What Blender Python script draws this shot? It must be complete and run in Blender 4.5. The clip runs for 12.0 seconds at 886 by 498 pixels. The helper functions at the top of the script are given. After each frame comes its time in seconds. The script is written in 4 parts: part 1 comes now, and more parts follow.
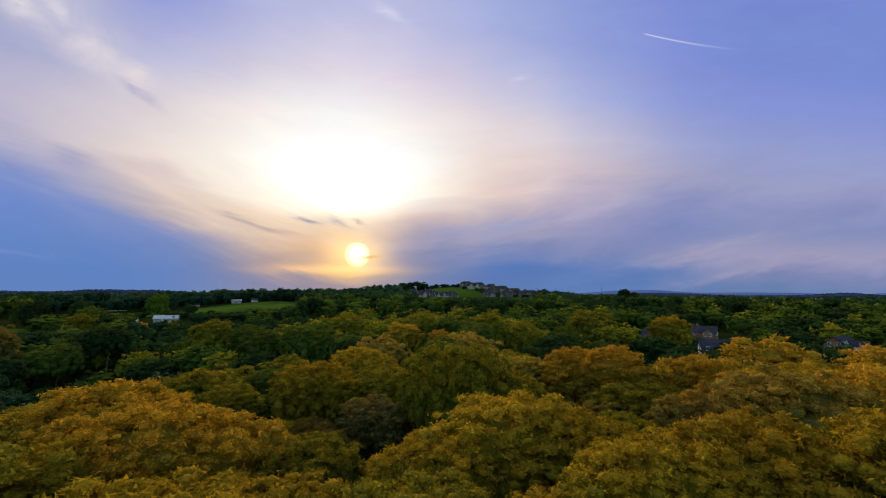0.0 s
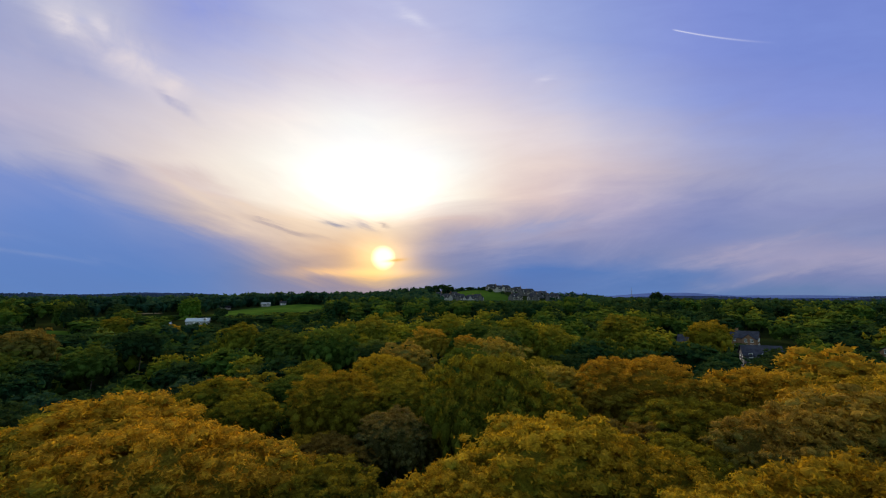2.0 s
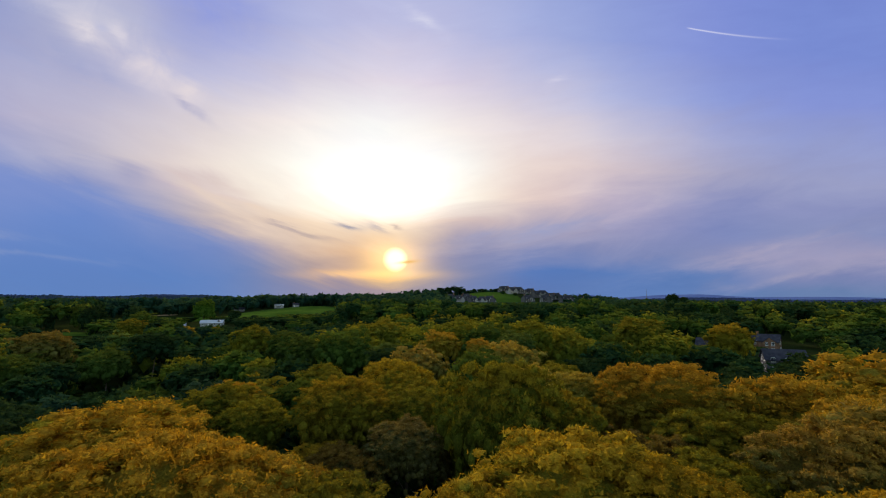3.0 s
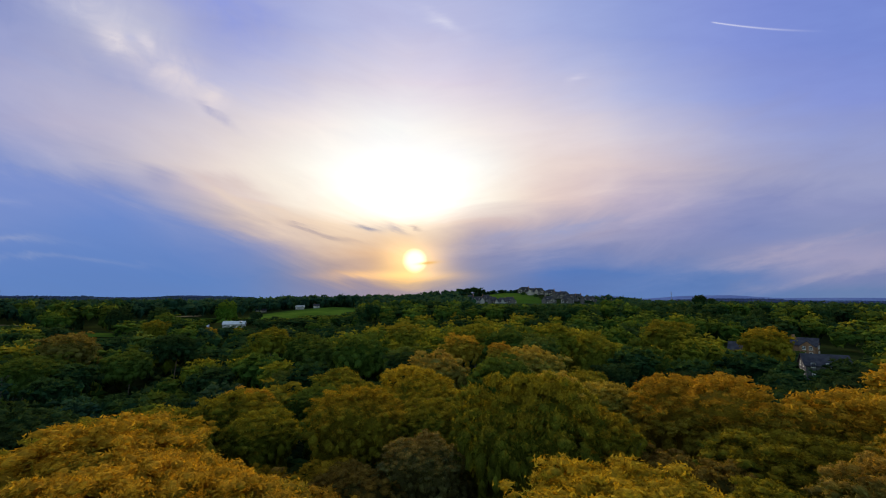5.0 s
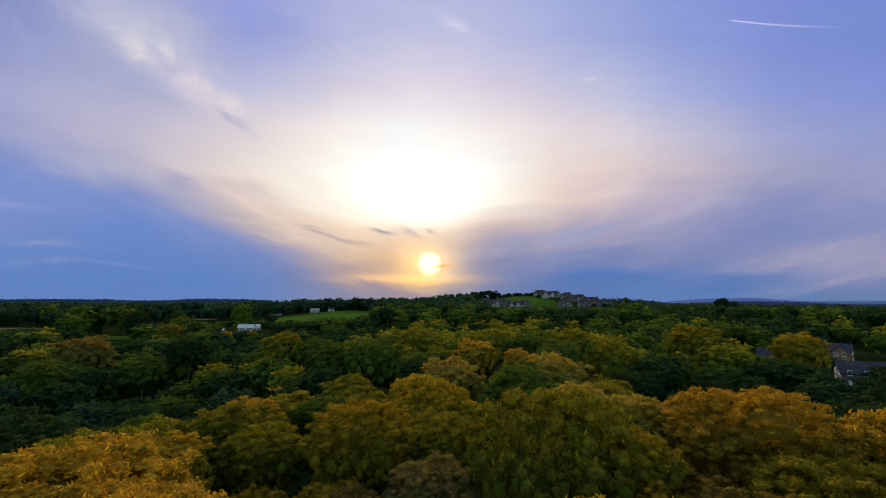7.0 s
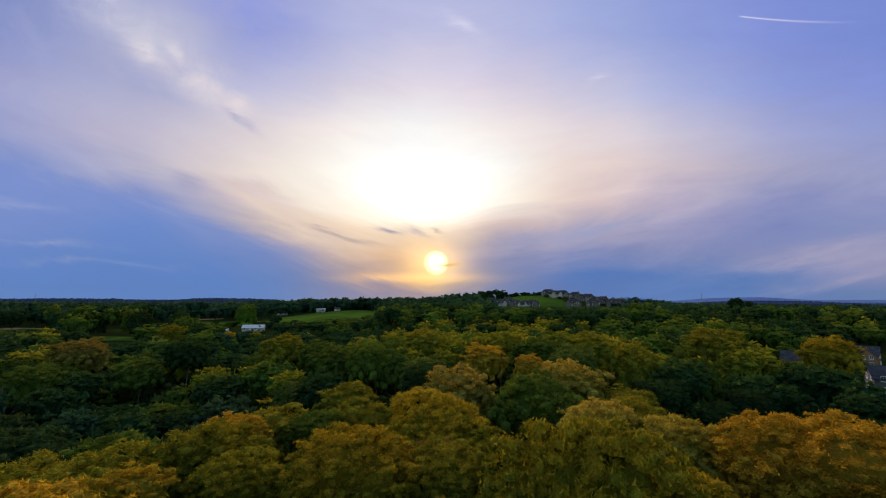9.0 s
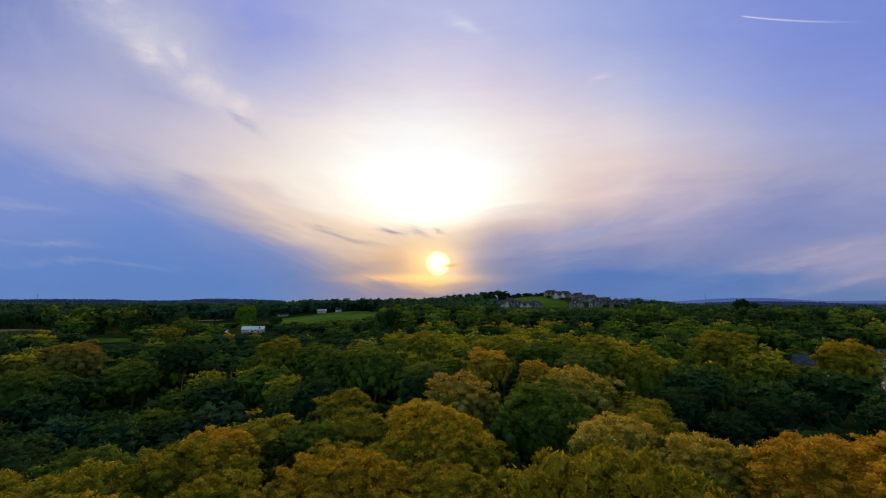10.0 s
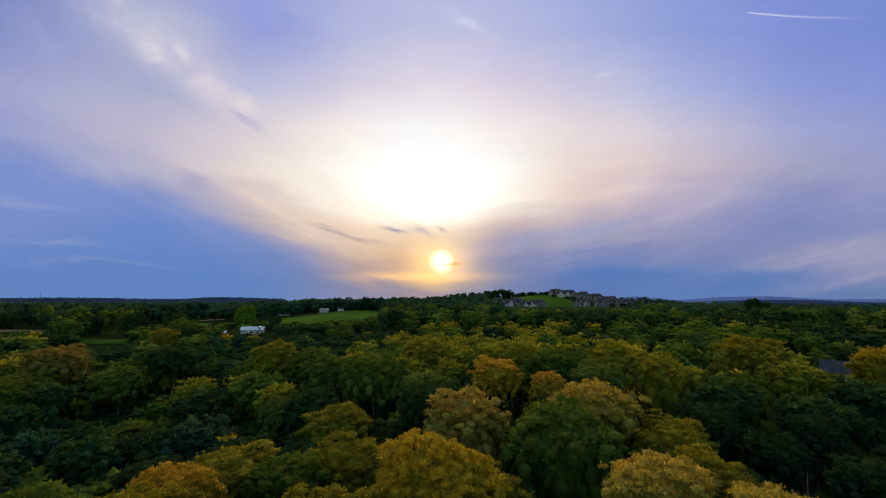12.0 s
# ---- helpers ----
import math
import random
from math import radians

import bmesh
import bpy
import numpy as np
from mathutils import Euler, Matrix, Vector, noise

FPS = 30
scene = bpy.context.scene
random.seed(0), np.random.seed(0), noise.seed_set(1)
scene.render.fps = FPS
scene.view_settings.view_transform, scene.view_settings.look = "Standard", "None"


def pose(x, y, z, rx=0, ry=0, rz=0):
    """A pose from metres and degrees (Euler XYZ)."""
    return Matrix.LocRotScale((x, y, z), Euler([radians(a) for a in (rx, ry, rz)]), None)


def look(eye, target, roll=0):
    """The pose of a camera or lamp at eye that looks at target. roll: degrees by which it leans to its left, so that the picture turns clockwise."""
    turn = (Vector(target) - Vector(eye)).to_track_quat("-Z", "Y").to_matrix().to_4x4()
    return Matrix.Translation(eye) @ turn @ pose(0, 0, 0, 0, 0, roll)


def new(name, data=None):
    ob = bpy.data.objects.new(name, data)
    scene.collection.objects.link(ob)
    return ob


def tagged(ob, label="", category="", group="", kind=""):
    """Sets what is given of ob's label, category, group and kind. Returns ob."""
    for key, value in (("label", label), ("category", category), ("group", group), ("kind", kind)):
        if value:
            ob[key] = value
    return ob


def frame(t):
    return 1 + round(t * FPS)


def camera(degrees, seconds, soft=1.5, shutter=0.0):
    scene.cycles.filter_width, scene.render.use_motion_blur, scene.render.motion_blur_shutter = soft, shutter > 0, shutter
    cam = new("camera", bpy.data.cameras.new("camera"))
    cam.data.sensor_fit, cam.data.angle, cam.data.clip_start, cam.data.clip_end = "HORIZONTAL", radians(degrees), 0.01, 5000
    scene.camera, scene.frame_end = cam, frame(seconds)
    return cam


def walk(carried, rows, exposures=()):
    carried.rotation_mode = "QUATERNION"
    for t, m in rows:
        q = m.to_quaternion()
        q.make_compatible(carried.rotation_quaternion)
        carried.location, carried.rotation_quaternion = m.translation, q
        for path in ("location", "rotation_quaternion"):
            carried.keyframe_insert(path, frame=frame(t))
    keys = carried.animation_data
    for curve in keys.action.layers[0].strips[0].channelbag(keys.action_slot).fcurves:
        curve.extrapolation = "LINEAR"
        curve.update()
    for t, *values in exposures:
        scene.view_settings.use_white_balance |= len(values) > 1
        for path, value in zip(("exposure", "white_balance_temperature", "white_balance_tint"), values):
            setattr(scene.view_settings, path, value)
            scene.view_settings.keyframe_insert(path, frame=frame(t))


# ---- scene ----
cam = camera(90.0, 12.0, soft=1.0)
PATH = [
    (0.0, pose(0.000, -0.000, 30.000, 95.971, 0, 0.000)),
    (0.5, pose(-0.018, 0.803, 30.083, 96.115, 0, 0.794)),
    (1.0, pose(-0.036, 1.708, 30.186, 96.172, 0, 1.583)),
    (1.5, pose(-0.051, 2.670, 30.263, 96.265, 0, 2.449)),
    (2.0, pose(-0.099, 3.604, 30.357, 96.335, 0, 3.294)),
    (2.5, pose(-0.139, 4.530, 30.482, 96.469, 0, 4.088)),
    (3.0, pose(-0.218, 5.497, 30.608, 96.547, 0, 4.842)),
    (5.0, pose(-0.603, 9.202, 31.009, 96.669, 0, 7.348)),
    (5.5, pose(-0.717, 10.079, 31.052, 96.679, 0, 7.840)),
    (6.0, pose(-0.805, 10.986, 31.122, 96.705, 0, 8.298)),
    (6.5, pose(-0.917, 12.039, 31.229, 96.891, 0, 8.770)),
    (7.0, pose(-1.019, 13.264, 31.332, 97.049, 0, 9.229)),
    (9.0, pose(-2.127, 20.341, 32.034, 96.942, 0, 10.097)),
    (9.5, pose(-2.409, 22.384, 32.311, 97.135, 0, 10.209)),
    (10.0, pose(-2.735, 24.687, 32.593, 97.018, 0, 10.337)),
    (10.5, pose(-3.084, 27.009, 32.920, 96.932, 0, 10.430)),
    (11.0, pose(-3.517, 29.225, 33.296, 97.005, 0, 10.615)),
    (11.5, pose(-3.947, 31.434, 33.629, 96.955, 0, 10.751)),
    (12.0, pose(-4.300, 33.667, 33.903, 96.796, 0, 10.786)),
]
walk(cam, PATH)
# ==== path end

# ---- light: evening sky, veiled low sun ----
def srgb(h):
    out = []
    for i in (0, 2, 4):
        c = int(h[i:i + 2], 16) / 255
        out.append(c / 12.92 if c <= 0.04045 else ((c + 0.055) / 1.055) ** 2.4)
    return (*out, 1.0)


SUN_WAY = Vector((-3886.5, 20000.0, 1837.0)).normalized()
CHART = pose(0, 0, 0, 96.8, 0, 10.79).to_3x3()      # the sky chart looks the way the flight ends


class Graph:
    """Small helper to write node graphs as sums."""

    def __init__(self, tree):
        self.t = tree

    def node(self, kind, **values):
        n = self.t.nodes.new(kind)
        for key, value in values.items():
            n.inputs[key].default_value = value
        return n

    def plug(self, value, socket):
        if isinstance(value, bpy.types.NodeSocket):
            self.t.links.new(value, socket)
        else:
            socket.default_value = value

    def m(self, op, a, b=0.0, c=0.0, clamp=False):
        n = self.t.nodes.new("ShaderNodeMath")
        n.operation, n.use_clamp = op, clamp
        for v, s in zip((a, b, c), n.inputs):
            self.plug(v, s)
        return n.outputs[0]

    def dot(self, a, vec):
        n = self.t.nodes.new("ShaderNodeVectorMath")
        n.operation = "DOT_PRODUCT"
        self.plug(a, n.inputs[0])
        n.inputs[1].default_value = vec
        return n.outputs["Value"]

    def step(self, v, lo, hi, a=0.0, b=1.0, smooth=True):
        n = self.t.nodes.new("ShaderNodeMapRange")
        n.interpolation_type = "SMOOTHSTEP" if smooth else "LINEAR"
        for value, s in zip((v, lo, hi, a, b), n.inputs):
            self.plug(value, s)
        return n.outputs[0]

    def join(self, x, y, z=0.0):
        n = self.t.nodes.new("ShaderNodeCombineXYZ")
        for value, s in zip((x, y, z), n.inputs):
            self.plug(value, s)
        return n.outputs[0]

    def noise(self, vec, scale, detail=4.0, rough=0.55, warp=0.0):
        n = self.node("ShaderNodeTexNoise", Scale=scale, Detail=detail, Roughness=rough, Distortion=warp)
        if vec is not None:
            self.t.links.new(vec, n.inputs["Vector"])
        return n.outputs["Fac"]

    def mix(self, f, a, b, blend="MIX"):
        n = self.t.nodes.new("ShaderNodeMix")
        n.data_type, n.blend_type = "RGBA", blend
        self.plug(f, n.inputs[0])
        self.plug(a, n.inputs[6])
        self.plug(b, n.inputs[7])
        return n.outputs[2]

    def ramp(self, f, stops, ease="LINEAR"):
        n = self.t.nodes.new("ShaderNodeValToRGB")
        r = n.color_ramp
        r.interpolation = ease
        while len(r.elements) < len(stops):
            r.elements.new(0.5)
        for el, (p, c) in zip(r.elements, stops):
            el.position, el.color = p, c
        self.plug(f, n.inputs[0])
        return n.outputs[0]


world = bpy.data.worlds.new("evening_sky")
scene.world = world
world.use_nodes = True
world.node_tree.nodes.clear()
g = Graph(world.node_tree)
way = g.node("ShaderNodeTexCoord").outputs["Generated"]
ahead = g.m("MAXIMUM", g.dot(way, -CHART.col[2]), 0.3)
U = g.m("DIVIDE", g.dot(way, CHART.col[0]), ahead)
V = g.m("DIVIDE", g.dot(way, CHART.col[1]), ahead)
# streaks run outwards and up from the glow, like two wings
lean = g.m("MULTIPLY_ADD", U, 0.085, g.m("MULTIPLY_ADD", g.m("ABSOLUTE", g.m("ADD", U, 0.02)), -0.245, V))
flow = g.join(g.m("MULTIPLY", U, 1.6), g.m("MULTIPLY", lean, 7.0))
puffs = g.noise(flow, 1.7, 7.0, 0.58, 0.6)
fine = g.noise(flow, 5.0, 6.0, 0.6, 0.3)
wool = g.noise(g.join(U, V, 2.0), 11.0, 6.0, 0.6, 0.8)
bend = g.noise(g.join(U, V, 4.0), 3.0, 4.0)
Uw = g.m("MULTIPLY_ADD", g.m("SUBTRACT", bend, 0.5), 0.10, U)
Vw = g.m("MULTIPLY_ADD", g.m("SUBTRACT", puffs, 0.5), 0.11, V)
across = g.m("MULTIPLY_ADD", Uw, 0.5, 0.5)
COLUMNS = [(x - 784) / 1568 + 0.5 for x in (0, 150, 300, 450, 600, 700, 780, 880, 1000, 1150, 1350, 1568)]
BANDS = [
    (-0.107, "708cbe 6c8abe 6987be 738ab9 8e92b4 a498a8 ac9ca6 8890b4 6982b9 6282bc 6482b9 6e87b4"),
    (-0.0625, "698ac8 6488c6 6286c6 6988c0 9e98ac d2b098 f0c890 9c98ac 6984be 5f82c0 6484be 828cb9"),
    (-0.0115, "6e8ccd 698aca 678aca 8490c0 ceb6ae f0c69e f5d2aa a09bb4 8c94be 8791be 8791be a5a2c3"),
    (0.0523, "8c9bd0 7894d0 6e8fd0 c4b8c0 f5dac0 fce4c8 fce4c8 e1c8be c8b9c3 aaa5c3 8791c3 8c96c3"),
    (0.116, "7d96d2 8298d2 a5aad0 e4d4d0 fcf2e4 fffffa ffffff fffaee f0dad0 cdbecd 9b9ec8 9198c6"),
    (0.180, "8298d4 a5acd4 cdc6d4 eee0da fffaf0 ffffff ffffff fffffa f5e4dc e4d2d4 b9b4cd a0a5cd"),
    (0.269, "a0a8d4 b9b6d4 cdc6d7 e4dade fcf2ee fffdfa fffdfa fcf4f0 f0e4e6 dcd4e1 b4b6da 9ba5d7"),
    (0.371, "a5aad7 b2b4d7 b9bada c3c4e4 d7d2e6 e6deeb ebe1ee e4daeb d4d0e8 bec2e6 9ba8e1 8c9bde"),
    (0.486, "8795cd 9ca5d2 bec0da a5acde b9bee6 c6c8eb c8caec c3c6ea b4bce8 a0aee4 8c9ce0 8094dc"),
    (0.640, "8190cb 939ed2 a0a8da a5acde afb6e4 b6bce6 b6bce6 b2bae6 a5b2e4 96a6e1 8798de 7d91da"),
]
sky = None
for n, (v, row) in enumerate(BANDS):
    shade = g.ramp(across, list(zip(COLUMNS, map(srgb, row.split()))), "CARDINAL")
    if sky is None:
        sky = shade
    else:
        sky = g.mix(g.step(Vw, BANDS[n - 1][0], v, smooth=False), sky, shade)


def blot(u, v, su, sv, turn=0.0, rough=0.0):
    """A soft oval on the chart, 1 in its middle."""
    c, s = math.cos(radians(turn)), math.sin(radians(turn))
    du, dv = g.m("SUBTRACT", Uw if rough else U, u), g.m("SUBTRACT", Vw if rough else V, v)
    x = g.m("DIVIDE", g.m("ADD", g.m("MULTIPLY", du, c), g.m("MULTIPLY", dv, s)), su)
    y = g.m("DIVIDE", g.m("SUBTRACT", g.m("MULTIPLY", dv, c), g.m("MULTIPLY", du, s)), sv)
    r = g.m("ADD", g.m("MULTIPLY", x, x), g.m("MULTIPLY", y, y))
    e = g.m("POWER", 2.718, g.m("MULTIPLY", r, -1.0))
    if rough:
        e = g.m("MULTIPLY", e, g.step(wool if u < -0.3 and v > 0.25 else fine, 0.5 - rough, 0.5 + rough))
    return e


# thin streaks of high cloud
veil = g.m("MULTIPLY_ADD", g.m("SUBTRACT", fine, 0.5), 0.09, 0.90)
veil = g.m("MULTIPLY", veil, g.m("MULTIPLY_ADD", g.m("SUBTRACT", puffs, 0.5), 0.22, 1.0))
sky = g.mix(1.0, sky, g.join(veil, veil, g.m("MULTIPLY_ADD", g.m("SUBTRACT", veil, 0.90), 0.6, 0.91)), "MULTIPLY")
# the clear blue wedge under the left wing, with a crisp upper edge
edge = g.ramp(g.m("MULTIPLY_ADD", U, 1.0, 1.0), [(0.0, (0.215, 0.215, 0.215, 1)), (0.25, (0.145, 0.145, 0.145, 1)), (0.45, (0.085, 0.085, 0.085, 1)), (0.62, (0.030, 0.030, 0.030, 1)), (0.80, (-0.02, -0.02, -0.02, 1))])
under = g.step(g.m("SUBTRACT", g.m("MULTIPLY_ADD", g.m("SUBTRACT", puffs, 0.5), 0.10, V), edge), -0.034, 0.008, 1.0, 0.0)
under = g.m("MULTIPLY", under, g.step(U, -0.20, -0.42, 0.0, 0.7))
wedge = g.mix(g.step(V, -0.10, 0.16), srgb("5f83c2"), srgb("7a90ce"))
sky = g.mix(under, sky, wedge)
WISPS = [
    # u, v, length, width, turn, colour, strength
    (-0.930, 0.020, 0.140, 0.008, -4, "98a4c8", 0.8),
    (-0.780, -0.030, 0.160, 0.006, -3, "8c9cc6", 0.7),
    (-0.960, 0.120, 0.110, 0.010, -8, "a2aad0", 0.7),
    (-0.440, 0.540, 0.130, 0.075, -30, "8b9ae2", 0.9),
    (-0.900, 0.470, 0.120, 0.070, -25, "a3a8d2", 0.7),
    (-0.730, 0.540, 0.150, 0.060, -32, "d2d0e0", 1.0),
    (-0.480, 0.330, 0.090, 0.040, -38, "e4dade", 0.9),
    (-0.650, 0.372, 0.200, 0.030, -22, "9aa2cc", 1.0),
    (-0.540, 0.370, 0.150, 0.045, -38, "dcd3dc", 1.1),
    (-0.655, 0.440, 0.036, 0.026, -30, "ede4e6", 1.0),
    (-0.625, 0.458, 0.012, 0.020, 0, "a9b2dc", 0.7),
    (-0.597, 0.448, 0.013, 0.030, 25, "ede4e8", 1.0),
    (-0.450, 0.318, 0.030, 0.028, -30, "e6dadc", 0.9),
    (-0.440, 0.283, 0.050, 0.010, -38, "a0a1c4", 1.0),
    (-0.800, 0.330, 0.200, 0.026, -12, "bcbad4", 0.5),
    (-0.560, 0.138, 0.034, 0.024, -20, "9a9cc0", 1.1),
    (-0.425, 0.146, 0.055, 0.018, -12, "c6b2bd", 1.0),
    (-0.370, 0.112, 0.050, 0.020, -20, "d2bcc0", 1.0),
    (-0.460, 0.108, 0.060, 0.012, -25, "cbb8c2", 0.8),
    (-0.500, 0.120, 0.060, 0.014, -22, "aaa6c2", 0.8),
    (-0.330, 0.060, 0.150, 0.030, -24, "f0d8c2", 0.8),
    (-0.410, 0.145, 0.075, 0.014, -15, "dccabf", 0.7),
    (-0.390, 0.100, 0.060, 0.014, -30, "e2ccbc", 0.8),
    (-0.320, 0.085, 0.050, 0.008, -25, "e8d0bc", 0.8),
    (-0.122, 0.044, 0.034, 0.0085, -16, "85849a", 1.3),
    (-0.055, 0.034, 0.028, 0.0080, -22, "838098", 1.3),
    (-0.240, 0.037, 0.055, 0.0060, -14, "9c8f9c", 1.2),
    (-0.190, 0.024, 0.060, 0.0045, -12, "b8a49e", 1.0),
    (-0.012, 0.044, 0.020, 0.0055, -20, "a8948e", 1.1),
    (-0.075, -0.064, 0.120, 0.010, 1, "f6c286", 1.0),
    (0.045, 0.510, 0.060, 0.012, -35, "d2d2ea", 0.7),
    (0.045, 0.500, 0.030, 0.012, -10, "e0e0f0", 0.8),
    (0.365, 0.385, 0.024, 0.010, 32, "dcd8ea", 0.8),
    (0.860, -0.005, 0.220, 0.022, 12, "b4aabf", 0.8),
    (0.960, -0.055, 0.200, 0.014, 10, "b0a8bc", 0.6),
    (0.330, 0.040, 0.200, 0.016, 10, "8c9ac8", 0.7),
    (0.420, 0.010, 0.200, 0.014, 9, "a8a6c4", 0.5),
]
for u, v, length, width, turn, tone, strength in WISPS:
    sky = g.mix(g.m("MULTIPLY", blot(u, v, length, width, turn, 0.42), strength, clamp=True), sky, srgb(tone))
# a short vapour trail, crisp at its head and fading behind
du = g.m("SUBTRACT", U, 0.685)
mid = g.m("ADD", g.m("MULTIPLY_ADD", du, -0.112, 0.534), g.m("MULTIPLY", g.m("MULTIPLY", du, du), 0.26))
off = g.m("DIVIDE", g.m("SUBTRACT", V, mid), g.m("MULTIPLY_ADD", du, 0.004, 0.0016))
trail = g.m("POWER", 2.718, g.m("MULTIPLY", g.m("MULTIPLY", off, off), -1.0))
trail = g.m("MULTIPLY", trail, g.m("MULTIPLY", g.step(du, -0.004, 0.012), g.step(du, 0.02, 0.30, 0.6, 0.0)))
sky = g.mix(trail, sky, srgb("e6e6f8"))
# the glow above the sun, and the sun behind thin cloud
glow = g.m("MULTIPLY", blot(-0.045, 0.128, 0.150, 0.062, 0, 0.0), 0.40)
glow = g.m("MULTIPLY_ADD", blot(-0.03, 0.18, 0.32, 0.12), 0.10, glow)
glow = g.m("MULTIPLY_ADD", blot(-0.030, 0.085, 0.110, 0.034), 0.30, glow)
sky = g.mix(1.0, sky, g.mix(1.0, (1.0, 0.93, 0.80, 1), g.join(glow, glow, glow), "MULTIPLY"), "ADD")
disc = g.step(g.m("MULTIPLY_ADD", g.m("SUBTRACT", wool, 0.5), 0.00022, g.dot(way, SUN_WAY)), math.cos(radians(1.75)), math.cos(radians(0.0)))
halo = g.m("MULTIPLY_ADD", blot(-0.040, -0.062, 0.13, 0.010), 0.35, g.m("MULTIPLY", blot(-0.004, -0.028, 0.058, 0.036), 0.60))
sky = g.mix(1.0, sky, g.mix(1.0, (1.0, 0.56, 0.13, 1), g.join(halo, halo, halo), "MULTIPLY"), "ADD")
sky = g.mix(1.0, sky, g.mix(1.0, (1.35, 1.0, 0.62, 1), g.join(disc, disc, disc), "MULTIPLY"), "ADD")
sky = g.mix(g.m("MULTIPLY", blot(0.024, -0.034, 0.022, 0.0035, 6), 0.8), sky, srgb("f0b860"))
# away from the sunset the plain evening sky goes on
nishita = world.node_tree.nodes.new("ShaderNodeTexSky")
nishita.sky_type, nishita.sun_disc = "NISHITA", False
nishita.sun_elevation = math.asin(SUN_WAY.z)
nishita.sun_rotation = math.atan2(SUN_WAY.x, SUN_WAY.y)
plain = g.mix(1.0, nishita.outputs[0], (0.9, 0.9, 0.9, 1), "MULTIPLY")
side = g.step(g.dot(way, -CHART.col[2]), -0.1, 0.45)
back = world.node_tree.nodes.new("ShaderNodeBackground")
front = world.node_tree.nodes.new("ShaderNodeBackground")
g.plug(plain, back.inputs["Color"])
back.inputs["Strength"].default_value = 0.46
g.plug(sky, front.inputs["Color"])
front.inputs["Strength"].default_value = 1.0
both = world.node_tree.nodes.new("ShaderNodeMixShader")
g.plug(side, both.inputs[0])
g.plug(back.outputs[0], both.inputs[1])
g.plug(front.outputs[0], both.inputs[2])
g.plug(both.outputs[0], g.node("ShaderNodeOutputWorld").inputs["Surface"])

lamp = bpy.data.lights.new("sun", "SUN")
lamp.energy, lamp.angle, lamp.color = 3.5, radians(12.0), (1.0, 0.86, 0.62)
sun = new("sun", lamp)
sun.matrix_world = look((SUN_WAY + Vector((0, 0, 0.22))) * 1000, (0, 0, 0))      # the veil lifts the light's middle above the disc


# ---- materials ----
def material(name, rough=0.8, spec=0.08):
    mat = bpy.data.materials.new(name)
    mat.use_nodes = True
    graph = Graph(mat.node_tree)
    bsdf = mat.node_tree.nodes["Principled BSDF"]
    bsdf.inputs["Roughness"].default_value = rough
    bsdf.inputs["Specular IOR Level"].default_value = spec
    return mat, graph, bsdf


def leaf_material(name, joined=False):
    """Leaves take their hue from the tree; each leaf and each bough differs a little."""
    mat, k, bsdf = material(name, 0.9, 0.0)
    if joined:
        tint = k.node("ShaderNodeAttribute")
        tint.attribute_name = "tint"
    else:
        tint = k.node("ShaderNodeObjectInfo")
    isle = k.node("ShaderNodeNewGeometry").outputs["Random Per Island"]
    where = k.node("ShaderNodeTexCoord").outputs["Object"]
    bough = k.noise(where, 0.25 if joined else 0.5, 3.0, 0.6)
    col = tint.outputs["Color"]
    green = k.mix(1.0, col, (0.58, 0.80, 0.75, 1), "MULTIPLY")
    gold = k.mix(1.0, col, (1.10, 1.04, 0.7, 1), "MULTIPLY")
    # upper, outer leaves golder and lighter, inner ones darker: autumn turning plus painted light
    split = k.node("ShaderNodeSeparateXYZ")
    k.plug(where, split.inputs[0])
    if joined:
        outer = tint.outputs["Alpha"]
        turned_lit = k.m("MULTIPLY_ADD", bough, 0.5, 0.25)
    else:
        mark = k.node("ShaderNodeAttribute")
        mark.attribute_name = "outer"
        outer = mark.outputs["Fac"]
        turned_lit = k.m("MULTIPLY_ADD", k.m("ADD", split.outputs[2], 3.2), 0.035, bough)
    turned_lit = k.m("MULTIPLY_ADD", k.m("SUBTRACT", outer, 0.32), 0.62, turned_lit)
    col = k.mix(k.step(turned_lit, 0.36, 0.64), green, gold)
    speck = k.noise(where, 0.9 if joined else 2.6, 4.0, 0.65)
    vary = k.m("MULTIPLY", k.m("MULTIPLY_ADD", isle, 0.66, 0.67), k.step(speck, 0.3, 0.7, 0.85, 1.15, False))
    col = k.mix(1.0, col, k.join(vary, vary, k.m("MULTIPLY_ADD", isle, 0.5, 0.6)), "MULTIPLY")
    grain = k.noise(where, 2.2 if joined else 7.0, 3.0, 0.7)
    vary = k.step(grain, 0.3, 0.7, 0.68, 1.3, False)
    col = k.mix(1.0, col, k.join(vary, vary, vary), "MULTIPLY")
    rise = k.node("ShaderNodeBump", Strength=0.6, Distance=0.2)
    k.plug(grain, rise.inputs["Height"])
    k.plug(rise.outputs[0], bsdf.inputs["Normal"])
    k.plug(col, bsdf.inputs["Base Color"])
    thin = k.node("ShaderNodeBsdfTranslucent")
    k.plug(k.mix(1.0, col, (1.2, 1.1, 0.5, 1), "MULTIPLY"), thin.inputs["Color"])
    both = k.node("ShaderNodeMixShader")
    both.inputs[0].default_value = 0.3
    k.plug(bsdf.outputs[0], both.inputs[1])
    k.plug(thin.outputs[0], both.inputs[2])
    k.plug(both.outputs[0], mat.node_tree.nodes["Material Output"].inputs["Surface"])
    return mat


